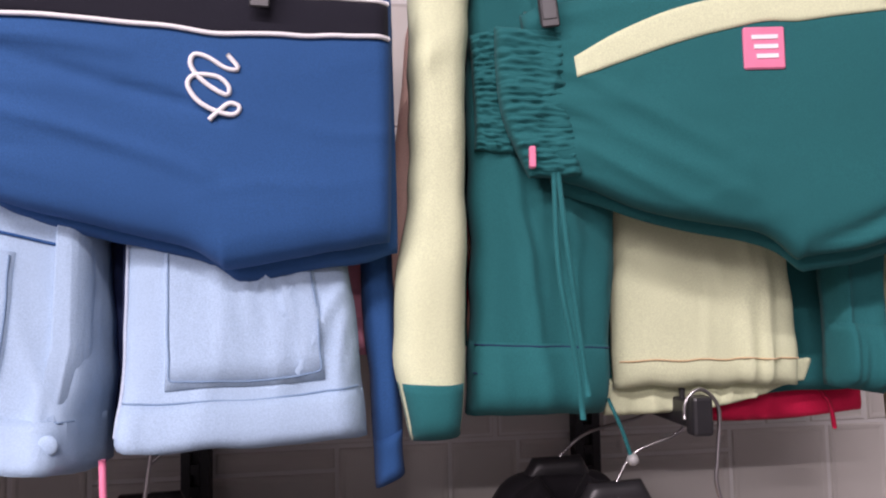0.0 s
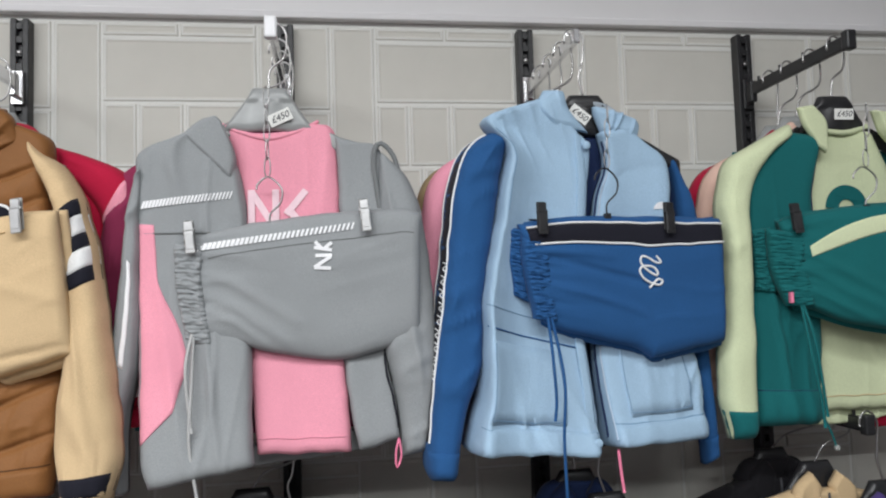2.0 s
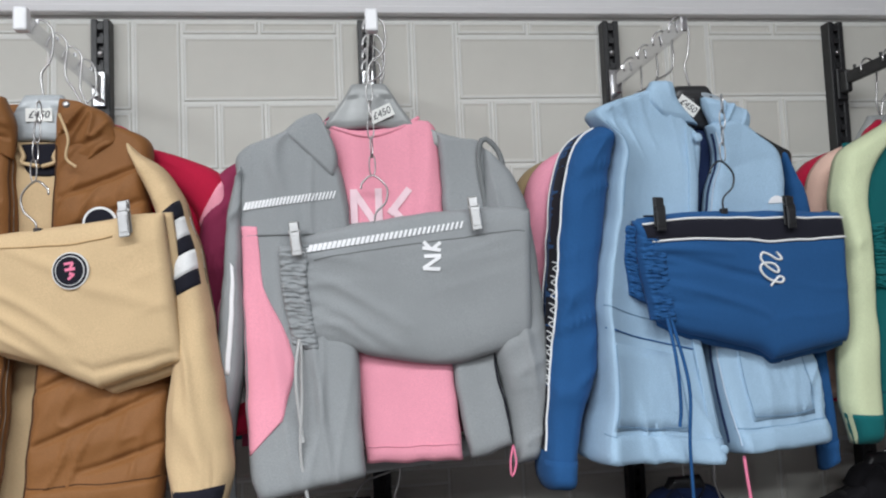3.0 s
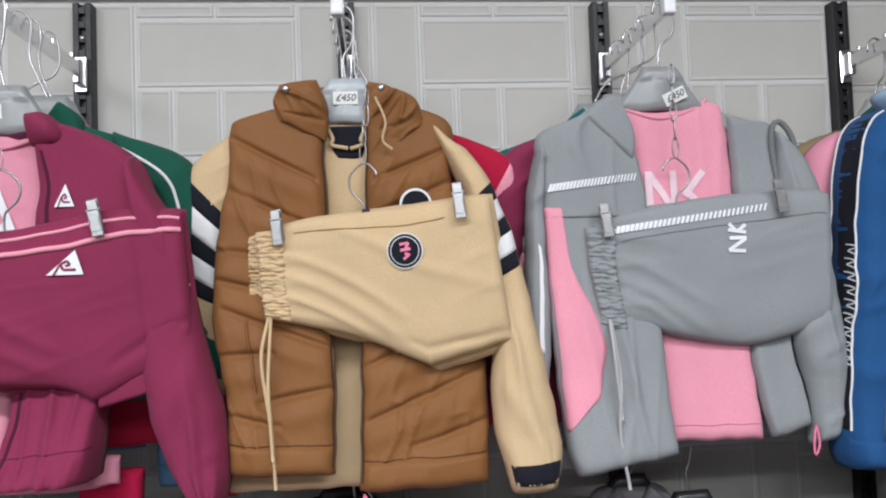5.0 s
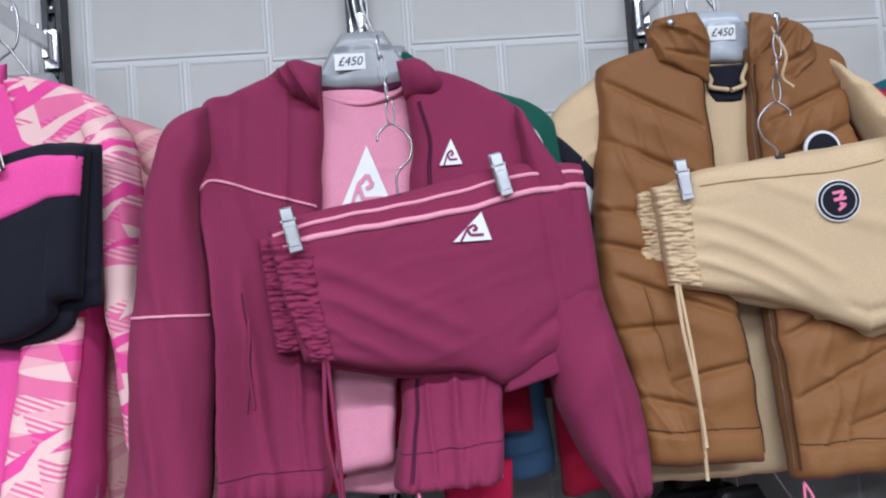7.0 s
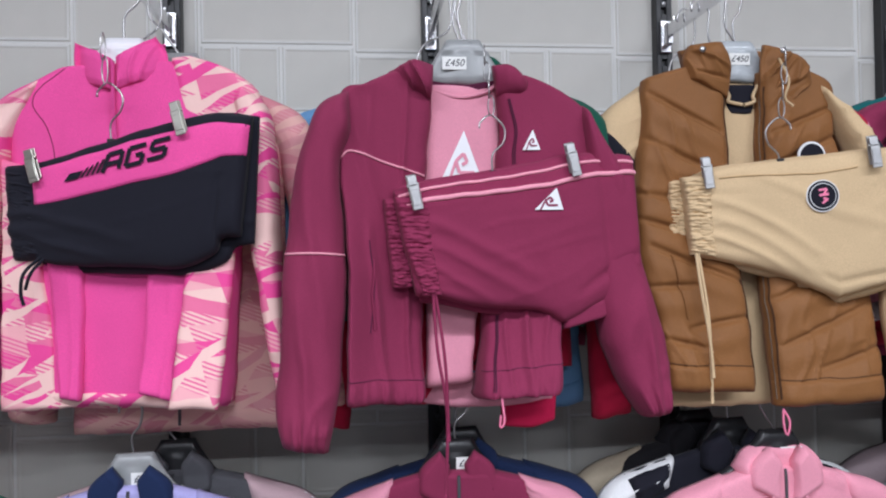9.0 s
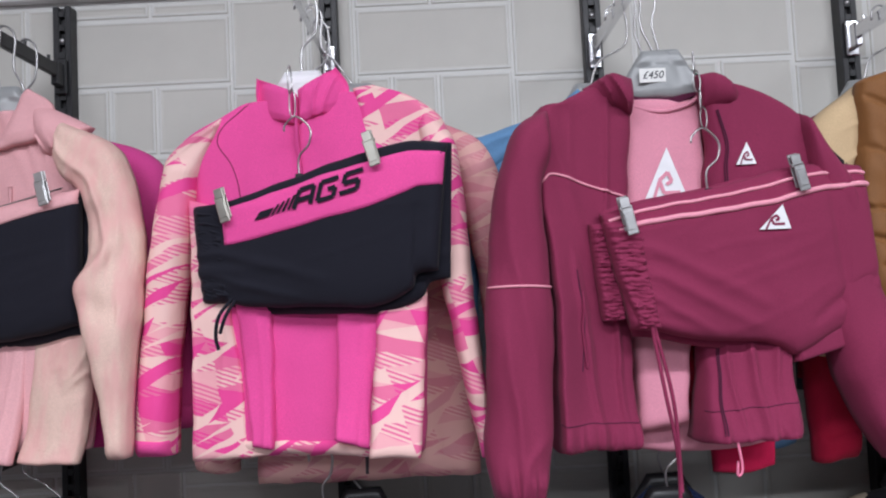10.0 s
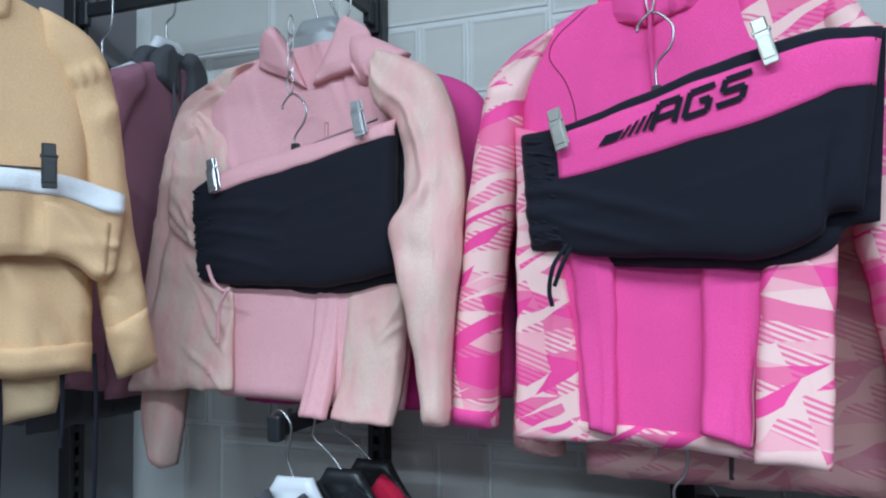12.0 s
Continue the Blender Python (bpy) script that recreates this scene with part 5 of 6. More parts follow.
def maroon_set():
    n = "maroon"
    coat_hanger(UX[n], 0.69, 0.042, GREY_PLASTIC, "grey plastic hanger with a white price tag", top=0.2, tagx=-0.018, tagz=-0.044)
    t = jacket_thing(n, 0.675, "maroon zip jacket with pink piping, hanging open")
    L = Cloth([(-0.081, 0.136), (-0.133, 0.11), (-0.171, 0.092), (-0.174, -0.035), (-0.162, -0.167), (-0.164, -0.311), (-0.168, -0.408)], [(-0.016, 0.138), (-0.018, 0.065), (-0.027, -0.006), (-0.03, -0.076), (-0.039, -0.306), (-0.037, -0.385), (-0.042, -0.414)], 0.0, 0.026, 34, 60, 0.005, seed=81, folds=[(0.3, 0.55, 0.5, 0.93, 0.06, 0.008), (0.1, 0.15, 0.5, 0.5, 0.07, 0.005), (0.75, 0.5, 0.8, 0.9, 0.05, 0.007)], shape=lambda u, v: hem_gather(0.92, 0.005, 9.0)(u, v) + 0.105 * (1 - u) ** 2 * (1 - math.exp(-2.5 * v)) + 0.05 * u * v ** 7)
    l = L.make("left_front", MAROON, t)
    L.seam("pink_piping", [(0.03, 0.35), (0.16, 0.318), (0.55, 0.322), (0.97, 0.325)], 0.002, PINK, l, 0.001, n=24)
    L.seam("pocket_seam", [(0.35, 0.6), (0.32, 0.7), (0.36, 0.79)], 0.002, MAROON, l, 0.002)
    R_ = Cloth([(0.091, 0.14), (0.099, 0.046), (0.09, -0.029), (0.069, -0.171), (0.063, -0.273), (0.056, -0.342), (0.044, -0.409)], [(0.141, 0.13), (0.209, 0.102), (0.25, 0.068), (0.272, 0.008), (0.26, -0.06), (0.214, -0.22), (0.196, -0.283), (0.191, -0.345), (0.183, -0.402)], 0.0, 0.026, 34, 60, 0.005, seed=82, folds=[(0.45, 0.65, 0.55, 0.92, 0.06, 0.008), (0.8, 0.6, 0.75, 0.9, 0.05, 0.006)], shape=lambda u, v: hem_gather(0.91, 0.0048, 9.0, 3.0)(u, v) + (0.07 + 0.02 * u) * v ** 7)
    r = R_.make("right_front", MAROON, t)
    L.seam("hem_stitch", [(0.02, 0.925), (0.5, 0.925), (0.98, 0.925)], 0.001, MAROON_DARK, l, 0.0, n=30)
    R_.seam("hem_stitch", [(0.02, 0.915), (0.5, 0.915), (0.98, 0.915)], 0.001, MAROON_DARK, r, 0.0, n=30)
    L.seam("pocket_edge", [(0.3, 0.55), (0.34, 0.68), (0.3, 0.8)], 0.0012, MAROON_DARK, l, 0.0, n=20)
    for u in (0.14, 0.16):
        R_.seam("zip_edge", [(u, 0.1), (u, 0.5), (u, 0.97)], 0.0014, MAROON_DARK, r, 0.0003, n=40)
    triangle_logo(R_, 0.147, 0.019, 0.03, 0.034, WHITE_PRINT, r)
    h = Cloth([(-0.09, 0.135), (-0.05, 0.154), (-0.014, 0.148)], [(-0.06, 0.1), (-0.04, 0.098), (-0.018, 0.09)], -0.014, 0.026, 22, 22, 0.009, 22, 0.8, 0.5, seed=83, ends=0.3, flat=2.2)
    h.make("left_hood", MAROON, t)
    h = Cloth([(0.086, 0.147), (0.115, 0.147), (0.146, 0.118)], [(0.092, 0.098), (0.115, 0.095), (0.14, 0.095)], -0.016, 0.026, 22, 22, 0.009, 22, 0.8, -0.5, seed=84, ends=0.3, flat=2.2)
    h.make("right_hood", MAROON, t)
    c, s = sleeve(t, [(-0.155, 0.095), (-0.2, 0.07), (-0.224, 0.015), (-0.242, -0.046), (-0.258, -0.173), (-0.267, -0.332), (-0.273, -0.397), (-0.264, -0.459)], [(-0.15, 0.03), (-0.168, -0.037), (-0.162, -0.184), (-0.169, -0.312), (-0.175, -0.378), (-0.194, -0.47)], MAROON, -0.045, 0.052, 85, lean=0.045, shape=hem_gather(0.88, 0.006, 7.0, 6.0), folds=[(0.2, 0.3, 0.7, 0.6, 0.1, 0.006), (0.3, 0.65, 0.6, 0.9, 0.09, 0.007)])
    c.seam("pink_piping", [(0.02, 0.5), (0.5, 0.45), (0.98, 0.4)], 0.002, PINK, s, 0.001, n=24)
    c, s = sleeve(t, [(0.235, 0.06), (0.246, -0.061), (0.25, -0.221), (0.258, -0.286), (0.275, -0.351), (0.307, -0.417), (0.33, -0.45)], [(0.24, 0.08), (0.277, 0.012), (0.314, -0.052), (0.332, -0.157), (0.351, -0.242), (0.373, -0.326), (0.378, -0.401), (0.374, -0.445)], MAROON, -0.004, 0.046, 86, lean=0.02, shape=hem_gather(0.87, 0.006, 7.0, 8.0), folds=[(0.1, 0.75, 0.9, 0.6, 0.07, 0.006), (0.7, 0.7, 0.5, 0.9, 0.08, 0.007)])
    c.seam("pink_piping", [(0.75, 0.39), (0.98, 0.4)], 0.002, PINK, s, 0.001)
    lin = Cloth([(-0.15, 0.1), (-0.15, -0.2), (-0.15, -0.424)], [(0.2, 0.1), (0.21, -0.2), (-0.03, -0.43)], 0.045, 0.01, 16, 24, 0.002, seed=87)
    lin.make("lining", RED, t, "crimson lining")
    tee = thing("t_shirt", UX[n], 0.70, 1.7, "rose pink tee with a large white triangular print", "t-shirt", "tees inside the jackets")
    sized(tee, n)
    T = Cloth([(-0.03, 0.124), (-0.033, -0.05), (-0.03, -0.26), (-0.034, -0.394)], [(0.105, 0.124), (0.1, -0.05), (0.06, -0.26), (0.046, -0.388)], 0.0, 0.02, 24, 46, 0.006, 9, 0.4, seed=88, lean=0.015)
    tt = T.make("shirt_body", ROSE, tee)
    triangle_logo(T, 0.032, -0.005, 0.075, 0.09, WHITE_PRINT, tt, 0.0, ROSE)
    # dark lens that paints the shade within the neck opening
    lens = Cloth([(-0.03, 0.128), (0.035, 0.122), (0.1, 0.128)], [(-0.03, 0.124), (0.035, 0.1), (0.1, 0.124)], -0.016, 0.003, 6, 18, 0.0, seed=93)
    lens.make("inner_back", MAROON_DARK, tee, "inside of the neck, its shade put into a dark colour")
    tube("neckband", [(-0.03, -0.018, 0.124), (-0.01, -0.022, 0.108), (0.035, -0.024, 0.097), (0.08, -0.022, 0.108), (0.1, -0.018, 0.124)], 0.0034, ROSE, tee)
    low = Cloth([(-0.04, -0.37), (0.08, -0.38), (0.195, -0.385)], [(-0.042, -0.43), (0.08, -0.44), (0.192, -0.43)], 0.02, 0.012, 8, 24, 0.005, seed=89)
    low.make("back_hem", ROSE, tee)
    tube("zip_pull", [(0.075, -0.11, -0.395), (0.078, -0.112, -0.43), (0.071, -0.112, -0.44), (0.073, -0.111, -0.42)], 0.002, PINK_PRINT, t)
    tr, c = trousers(n, 0.60, "maroon folded trousers with pink piped waist", MAROON, [(-0.087, -0.068), (-0.033, -0.052), (0.099, -0.031), (0.196, -0.009), (0.241, -0.004), (0.322, -0.008)], [(-0.055, -0.238), (-0.018, -0.243), (0.066, -0.262), (0.15, -0.268), (0.19, -0.288), (0.2, -0.288), (0.251, -0.265), (0.337, -0.228)],
        [([(-0.1, -0.08), (-0.096, -0.15), (-0.088, -0.222)], [(-0.06, -0.08), (-0.06, -0.15), (-0.055, -0.225)], 0.02), ([(-0.088, -0.08), (-0.075, -0.15), (-0.045, -0.238)], [(-0.03, -0.08), (-0.03, -0.15), (-0.015, -0.24)], -0.005)], 91,
        folds=[(0.3, 0.08, 0.75, 0.5, 0.05, 0.007), (0.5, 0.08, 0.88, 0.45, 0.045, 0.007), (0.7, 0.06, 0.93, 0.3, 0.04, 0.006), (0.85, 0.72, 0.75, 0.98, 0.04, -0.008), (0.02, 0.84, 0.98, 0.85, 0.022, -0.006), (0.3, 0.5, 0.95, 0.68, 0.09, 0.005)],
        strings=[[(-0.03, -0.02, -0.236), (-0.032, -0.026, -0.32), (-0.018, -0.024, -0.42), (-0.022, -0.02, -0.55)], [(-0.026, -0.02, -0.236), (-0.02, -0.026, -0.34), (-0.016, -0.024, -0.46)]])
    k = tr.children[0]
    c.seam("waist_piping", [(0.07, 0.01), (0.07, 0.35), (0.07, 0.7), (0.06, 0.99)], 0.003, PINK, k, 0.001, n=40)
    c.seam("waist_piping", [(0.16, 0.03), (0.16, 0.35), (0.16, 0.7), (0.14, 0.99)], 0.0045, PINK, k, 0.001, n=40)
    triangle_logo(c, 0.164, -0.084, 0.05, 0.036, WHITE_PRINT, k, 0.01)
    under = Cloth([(0.197, -0.275), (0.26, -0.25), (0.335, -0.22)], [(0.2, -0.302), (0.27, -0.285), (0.322, -0.258)], 0.012, 0.02, 8, 20, 0.003, seed=92)
    under.make("lower_hem", MAROON, k)
    clip_hanger(n, (-0.059, -0.066), (0.206, -0.012), (0.075, 0.055), (0.062, 0.165), CLIP_STEEL, "metal clip hanger on a chain")


# hot pink top with a shard print
def hot_set():
    n = "hot"
    coat_hanger(UX[n], 0.755, 0.014, WHITE_PLASTIC, "white plastic hanger inside a pink collar", top=0.215, tag=False)
    t = jacket_thing(n, 0.74, "hot pink half-zip top with pale shard print panels", "half_zip_top")
    pleat = lambda u, v: -0.012 * max(0.0, min(1.0, (v - 0.42) / 0.15)) * math.exp(-((u - 0.5) / 0.17) ** 6)
    B = Cloth([(-0.077, 0.156), (-0.126, 0.128), (-0.19, 0.085), (-0.165, 0.02), (-0.163, -0.182), (-0.166, -0.402)], [(0.1, 0.166), (0.16, 0.152), (0.22, 0.128), (0.23, 0.07), (0.215, -0.011), (0.207, -0.154), (0.19, -0.41)], 0.0, 0.03, 44, 56, 0.005, 9, 0.4, seed=101, shape=lambda u, v: pleat(u, v) + 0.075 * v * v * u)
    b = B.make("front", HOT, t)
    B.patch("printed_hem", SHARDS, b, 0.0, 1.0, 0.962, 1.0, 0.003, "shard printed hem", 30, 4)
    L = Cloth([(-0.163, 0.0), (-0.166, -0.3), (-0.17, -0.406)], [(-0.105, -0.02), (-0.1, -0.18), (-0.083, -0.302), (-0.074, -0.382), (-0.042, -0.402)], -0.028, 0.014, 18, 40, 0.003, seed=102, lean=0.006)
    L.make("left_side_panel", SHARDS, t, "shard printed side panel")
    R_ = Cloth([(0.135, -0.02), (0.129, -0.177), (0.113, -0.394)], [(0.205, 0.0), (0.206, -0.154), (0.187, -0.398)], -0.056, 0.016, 18, 40, 0.003, seed=103, lean=0.07)
    R_.make("right_side_panel", SHARDS, t, "shard printed side panel")
    lap = Cloth([(-0.096, -0.15), (-0.085, -0.25), (-0.07, -0.386)], [(-0.036, -0.15), (-0.036, -0.25), (-0.037, -0.39)], -0.036, 0.014, 12, 30, 0.003, seed=110, lean=0.024)
    lap.make("left_lap", HOT, t)
    lap = Cloth([(0.063, -0.15), (0.063, -0.25), (0.059, -0.378)], [(0.13, -0.15), (0.124, -0.25), (0.113, -0.39)], -0.044, 0.014, 12, 30, 0.004, seed=111, lean=0.045)
    lp = lap.make("right_lap", HOT, t)
    hem = Cloth([(-0.165, -0.375), (0.0, -0.385), (0.187, -0.39)], [(-0.164, -0.406), (0.0, -0.418), (0.187, -0.42)], 0.02, 0.02, 8, 30, 0.003, seed=104)
    hem.make("back_hem", SHARDS, t)
    lap.seam("zip_edge", [(0.96, 0.05), (0.96, 0.5), (0.96, 0.98)], 0.0022, ROSE, lp, 0.0005, n=30)
    lc = Cloth([(-0.052, 0.192), (-0.054, 0.165), (-0.05, 0.13)], [(0.007, 0.165), (0.008, 0.14), (0.009, 0.11)], -0.03, 0.014, 22, 20, 0.005, 16, 0.8, 0.4, seed=105, ends=0.2, flat=5.0, shape=lambda u, v: -0.035 * (1 - u) ** 2)
    lc.make("left_collar", HOT, t)
    rc = Cloth([(0.014, 0.165), (0.014, 0.14), (0.013, 0.11)], [(0.076, 0.204), (0.094, 0.174), (0.092, 0.138)], -0.03, 0.014, 22, 20, 0.005, 16, 0.8, -0.4, seed=106, ends=0.2, flat=5.0, shape=lambda u, v: -0.035 * u ** 2)
    rc.make("right_collar", HOT, t)
    cb = Cloth([(-0.055, 0.198), (0.01, 0.185), (0.078, 0.206)], [(-0.05, 0.15), (0.01, 0.14), (0.075, 0.15)], 0.03, 0.012, 10, 16, 0.003, seed=107)
    cb.make("back_collar", HOT, t)
    zipper([(0.011, 0.158), (0.012, 0.08), (0.016, 0.02)], b, -0.036, HOT, HOT)
    B.seam("shoulder_seam", [(0.12, 0.02), (0.17, 0.2), (0.22, 0.4)], 0.0009, MAROON, b, 0.0)
    Y = Cloth([(0.1, 0.166), (0.108, 0.12), (0.112, 0.05), (0.12, -0.03)], [(0.13, 0.17), (0.2, 0.148), (0.25, 0.092), (0.24, -0.03)], -0.016, 0.02, 16, 26, 0.004, seed=112)
    Y.make("right_shoulder_panel", SHARDS, t, "shard printed shoulder")
    c, s = sleeve(t, [(-0.1, 0.142), (-0.19, 0.084), (-0.21, 0.043), (-0.228, -0.061), (-0.245, -0.214), (-0.255, -0.313), (-0.257, -0.396)], [(-0.12, 0.1), (-0.148, 0.04), (-0.158, -0.002), (-0.168, -0.079), (-0.189, -0.214), (-0.193, -0.297), (-0.198, -0.396)], SHARDS, 0.0, 0.045, 108, lean=0.02, label="shard printed sleeve")
    cuff(c, s, HOT, 0.95)
    c, s = sleeve(t, [(0.2, 0.1), (0.21, 0.04), (0.219, -0.016), (0.228, -0.147), (0.24, -0.218), (0.252, -0.296), (0.267, -0.363), (0.276, -0.414)], [(0.21, 0.136), (0.256, 0.084), (0.27, 0.0), (0.275, -0.124), (0.281, -0.219), (0.29, -0.334), (0.289, -0.406)], SHARDS, 0.0, 0.048, 109, lean=0.06, label="shard printed sleeve")
    cuff(c, s, HOT, 0.95)
    tr, c = trousers(n, 0.655, "black folded leggings with a hot pink waist panel", BLACK_CLOTH, [(-0.157, -0.014), (-0.112, -0.011), (-0.049, 0.003), (0.072, 0.037), (0.154, 0.056), (0.194, 0.061), (0.255, 0.054)], [(-0.147, -0.169), (-0.106, -0.173), (-0.052, -0.18), (0.067, -0.184), (0.115, -0.188), (0.147, -0.183), (0.191, -0.162), (0.202, -0.142), (0.234, -0.137)],
        [([(-0.15, -0.02), (-0.146, -0.1), (-0.138, -0.16)], [(-0.1, -0.03), (-0.1, -0.1), (-0.095, -0.17)], -0.002)], 113, wrinkle=0.0018, folds=[(0.5, 0.1, 0.8, 0.5, 0.05, 0.006), (0.75, 0.1, 0.92, 0.4, 0.04, 0.006), (0.5, 0.9, 0.95, 0.85, 0.04, -0.006)], gathers=10,
        strings=[[(-0.09, -0.02, -0.165), (-0.092, -0.028, -0.19), (-0.1, -0.024, -0.22), (-0.098, -0.02, -0.24)], [(-0.085, -0.02, -0.168), (-0.082, -0.026, -0.19), (-0.094, -0.022, -0.215)]])
    k = tr.children[0]
    p_ = c.patch("pink_panel", HOT, k, 0.085, lambda w: 0.43 - 0.09 * w, 0.13, 1.0, 0.002, "hot pink waist panel", 10, 50)
    def bar(x, z, w, h, sl=0.01):
        d = 0.22
        return [(x, z), (x + w, z + d * w), (x + w + sl, z + d * w + h), (x + sl, z + h)]
    letter = lambda x, z, *pts: [stroke(x + a_ * 0.03 + 0.3 * (c_ * 0.028), z + a_ * 0.007 + c_ * 0.028, x + d_ * 0.03 + 0.3 * (e_ * 0.028), z + d_ * 0.007 + e_ * 0.028, 0.0068) for a_, c_, d_, e_ in pts]
    shapes = [bar(-0.045, -0.046, 0.024, 0.013)] + [bar(-0.018 + 0.009 * q, -0.04 + 0.002 * q, 0.0045, 0.016 + 0.002 * q, 0.012) for q in range(4)]
    shapes += letter(0.02, -0.033, (0, 0, 0.1, 1), (0.1, 1, 0.9, 1), (0.9, 1, 0.9, 0), (0.1, 0.42, 0.9, 0.42))
    shapes += letter(0.057, -0.024, (0.05, 0, 0.05, 1), (0.05, 1, 0.95, 1), (0.05, 0, 0.9, 0), (0.9, 0, 0.9, 0.5), (0.9, 0.5, 0.5, 0.5))
    shapes += letter(0.094, -0.015, (0.0, 0, 0.9, 0), (0.9, 0, 0.9, 0.5), (0.9, 0.5, 0.1, 0.5), (0.1, 0.5, 0.1, 1), (0.1, 1, 1.0, 1))
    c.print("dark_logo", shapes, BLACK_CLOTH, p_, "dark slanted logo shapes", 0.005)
    clip_hanger(n, (-0.096, -0.011), (0.146, 0.057), (0.02, 0.115), (0.014, 0.19), plain("brushed_clip", (0.4, 0.39, 0.34), 0.36, 0.95), "brushed metal clip hanger on a chain")


# light pink jacket
def pink_set():
    n = "pink"
    coat_hanger(UX[n], 0.795, 0.045, GREY_PLASTIC, "grey plastic hanger inside a pink collar", top=0.225, tag=False)
    t = jacket_thing(n, 0.785, "light pink zip jacket with faded blush sleeves")
    B = Cloth([(-0.03, 0.165), (-0.12, 0.14), (-0.15, 0.08), (-0.14, -0.1), (-0.12, -0.3), (-0.11, -0.378)], [(0.13, 0.178), (0.19, 0.135), (0.215, 0.05), (0.21, -0.1), (0.21, -0.3), (0.205, -0.388)], 0.0, 0.03, 44, 64, 0.007, 11, 0.5, 0.2, seed=121, lean=0.035)
    b = B.make("front", LIGHT_PINK, t)
    B.seam("front_seam", [(0.62, 0.3), (0.62, 0.6), (0.6, 0.97)], 0.003, LIGHT_PINK, b, 0.002)
    R_ = Cloth([(0.12, -0.17), (0.118, -0.3), (0.112, -0.398)], [(0.215, -0.15), (0.215, -0.3), (0.208, -0.402)], -0.026, 0.016, 22, 44, 0.008, 14, 1.0, -0.6, seed=122, lean=0.055)
    R_.make("right_side_panel", BLUSH, t, "blush side panel")
    plk = Cloth([(0.065, -0.17), (0.066, -0.3), (0.066, -0.395)], [(0.108, -0.17), (0.11, -0.3), (0.108, -0.398)], -0.034, 0.012, 10, 30, 0.003, seed=130, lean=0.055)
    plk.make("placket", LIGHT_PINK, t)
    L = Cloth([(-0.1, 0.145), (-0.18, 0.095), (-0.208, 0.03), (-0.215, -0.1), (-0.232, -0.25), (-0.26, -0.372)], [(-0.05, 0.15), (-0.09, 0.125), (-0.093, 0.06), (-0.088, -0.1), (-0.08, -0.21), (-0.062, -0.364)], -0.02, 0.02, 30, 60, 0.009, 14, 1.0, 0.7, seed=123, lean=0.055)
    L.make("left_side_panel", BLUSH, t, "wide blush side panel")
    for nm, a, bb, sd in (("left_collar", [(-0.012, 0.2), (-0.035, 0.18), (-0.045, 0.14)], [(0.0, 0.185), (0.02, 0.15), (0.042, 0.1)], 124), ("right_collar", [(0.1, 0.195), (0.085, 0.16), (0.055, 0.1)], [(0.112, 0.205), (0.15, 0.175), (0.15, 0.12)], 125)):
        C_ = Cloth(a, bb, -0.03, 0.018, 20, 20, 0.006, 18, 0.8, 0.4, seed=sd, ends=0.2, flat=3.0)
        C_.make(nm, LIGHT_PINK, t)
    hd = Cloth([(0.12, 0.18), (0.16, 0.165), (0.215, 0.135)], [(0.13, 0.09), (0.15, 0.09), (0.175, 0.1)], -0.02, 0.024, 20, 20, 0.008, 22, 0.8, 0.4, seed=126, ends=0.3, flat=2.2)
    hd.make("right_hood", LIGHT_PINK, t)
    c, s = sleeve(t, [(-0.11, 0.148), (-0.2, 0.105), (-0.235, 0.03), (-0.256, -0.07), (-0.275, -0.3), (-0.262, -0.43), (-0.235, -0.505)], [(-0.09, 0.1), (-0.13, 0.05), (-0.15, -0.05), (-0.17, -0.2), (-0.19, -0.35), (-0.2, -0.43), (-0.212, -0.5)], BLUSH, 0.006, 0.035, 127, lean=0.03, label="blush sleeve")
    c, s = sleeve(t, [(0.165, 0.12), (0.168, 0.06), (0.212, 0.013), (0.227, -0.085), (0.211, -0.136), (0.226, -0.186), (0.242, -0.236), (0.258, -0.308), (0.274, -0.388)], [(0.17, 0.145), (0.214, 0.124), (0.253, 0.1), (0.282, 0.065), (0.308, -0.026), (0.316, -0.112), (0.311, -0.212), (0.306, -0.292), (0.307, -0.386)], BLUSH, -0.028, 0.034, 128, wrinkle=0.008, lean=0.1, label="creased blush sleeve", folds=[(0.05, 0.52, 0.7, 0.42, 0.06, 0.01), (0.05, 0.56, 0.7, 0.62, 0.05, -0.008), (0.3, 0.1, 0.5, 0.45, 0.1, 0.008)])
    tr, c = trousers(n, 0.70, "black folded leggings with a light pink waistband", BLACK_CLOTH, [(-0.151, -0.052), (-0.085, -0.026), (0.041, -0.003), (0.148, 0.015), (0.222, 0.026)], [(-0.136, -0.201), (-0.112, -0.208), (-0.007, -0.212), (0.091, -0.215), (0.168, -0.204), (0.22, -0.192)],
        [([(-0.151, -0.05), (-0.147, -0.12), (-0.136, -0.202)], [(-0.095, -0.06), (-0.1, -0.12), (-0.095, -0.208)], -0.002)], 131, wrinkle=0.0018, folds=[(0.3, 0.1, 0.45, 0.5, 0.05, 0.006), (0.5, 0.1, 0.65, 0.45, 0.04, 0.007), (0.72, 0.1, 0.85, 0.4, 0.04, 0.006)], gathers=10)
    k = tr.children[0]
    c.patch("pink_waist", LIGHT_PINK, k, 0.0, lambda w: 0.2 - 0.08 * w, 0.15, 1.0, 0.003, "light pink waistband", 6, 40)
    tube("drawstring", [(-0.1, -0.03, -0.18), (-0.085, -0.034, -0.205), (-0.065, -0.034, -0.22), (-0.05, -0.036, -0.215), (-0.06, -0.036, -0.225), (-0.075, -0.032, -0.25), (-0.08, -0.03, -0.3)], 0.0032, LIGHT_PINK, tr, "knotted pink drawstring")
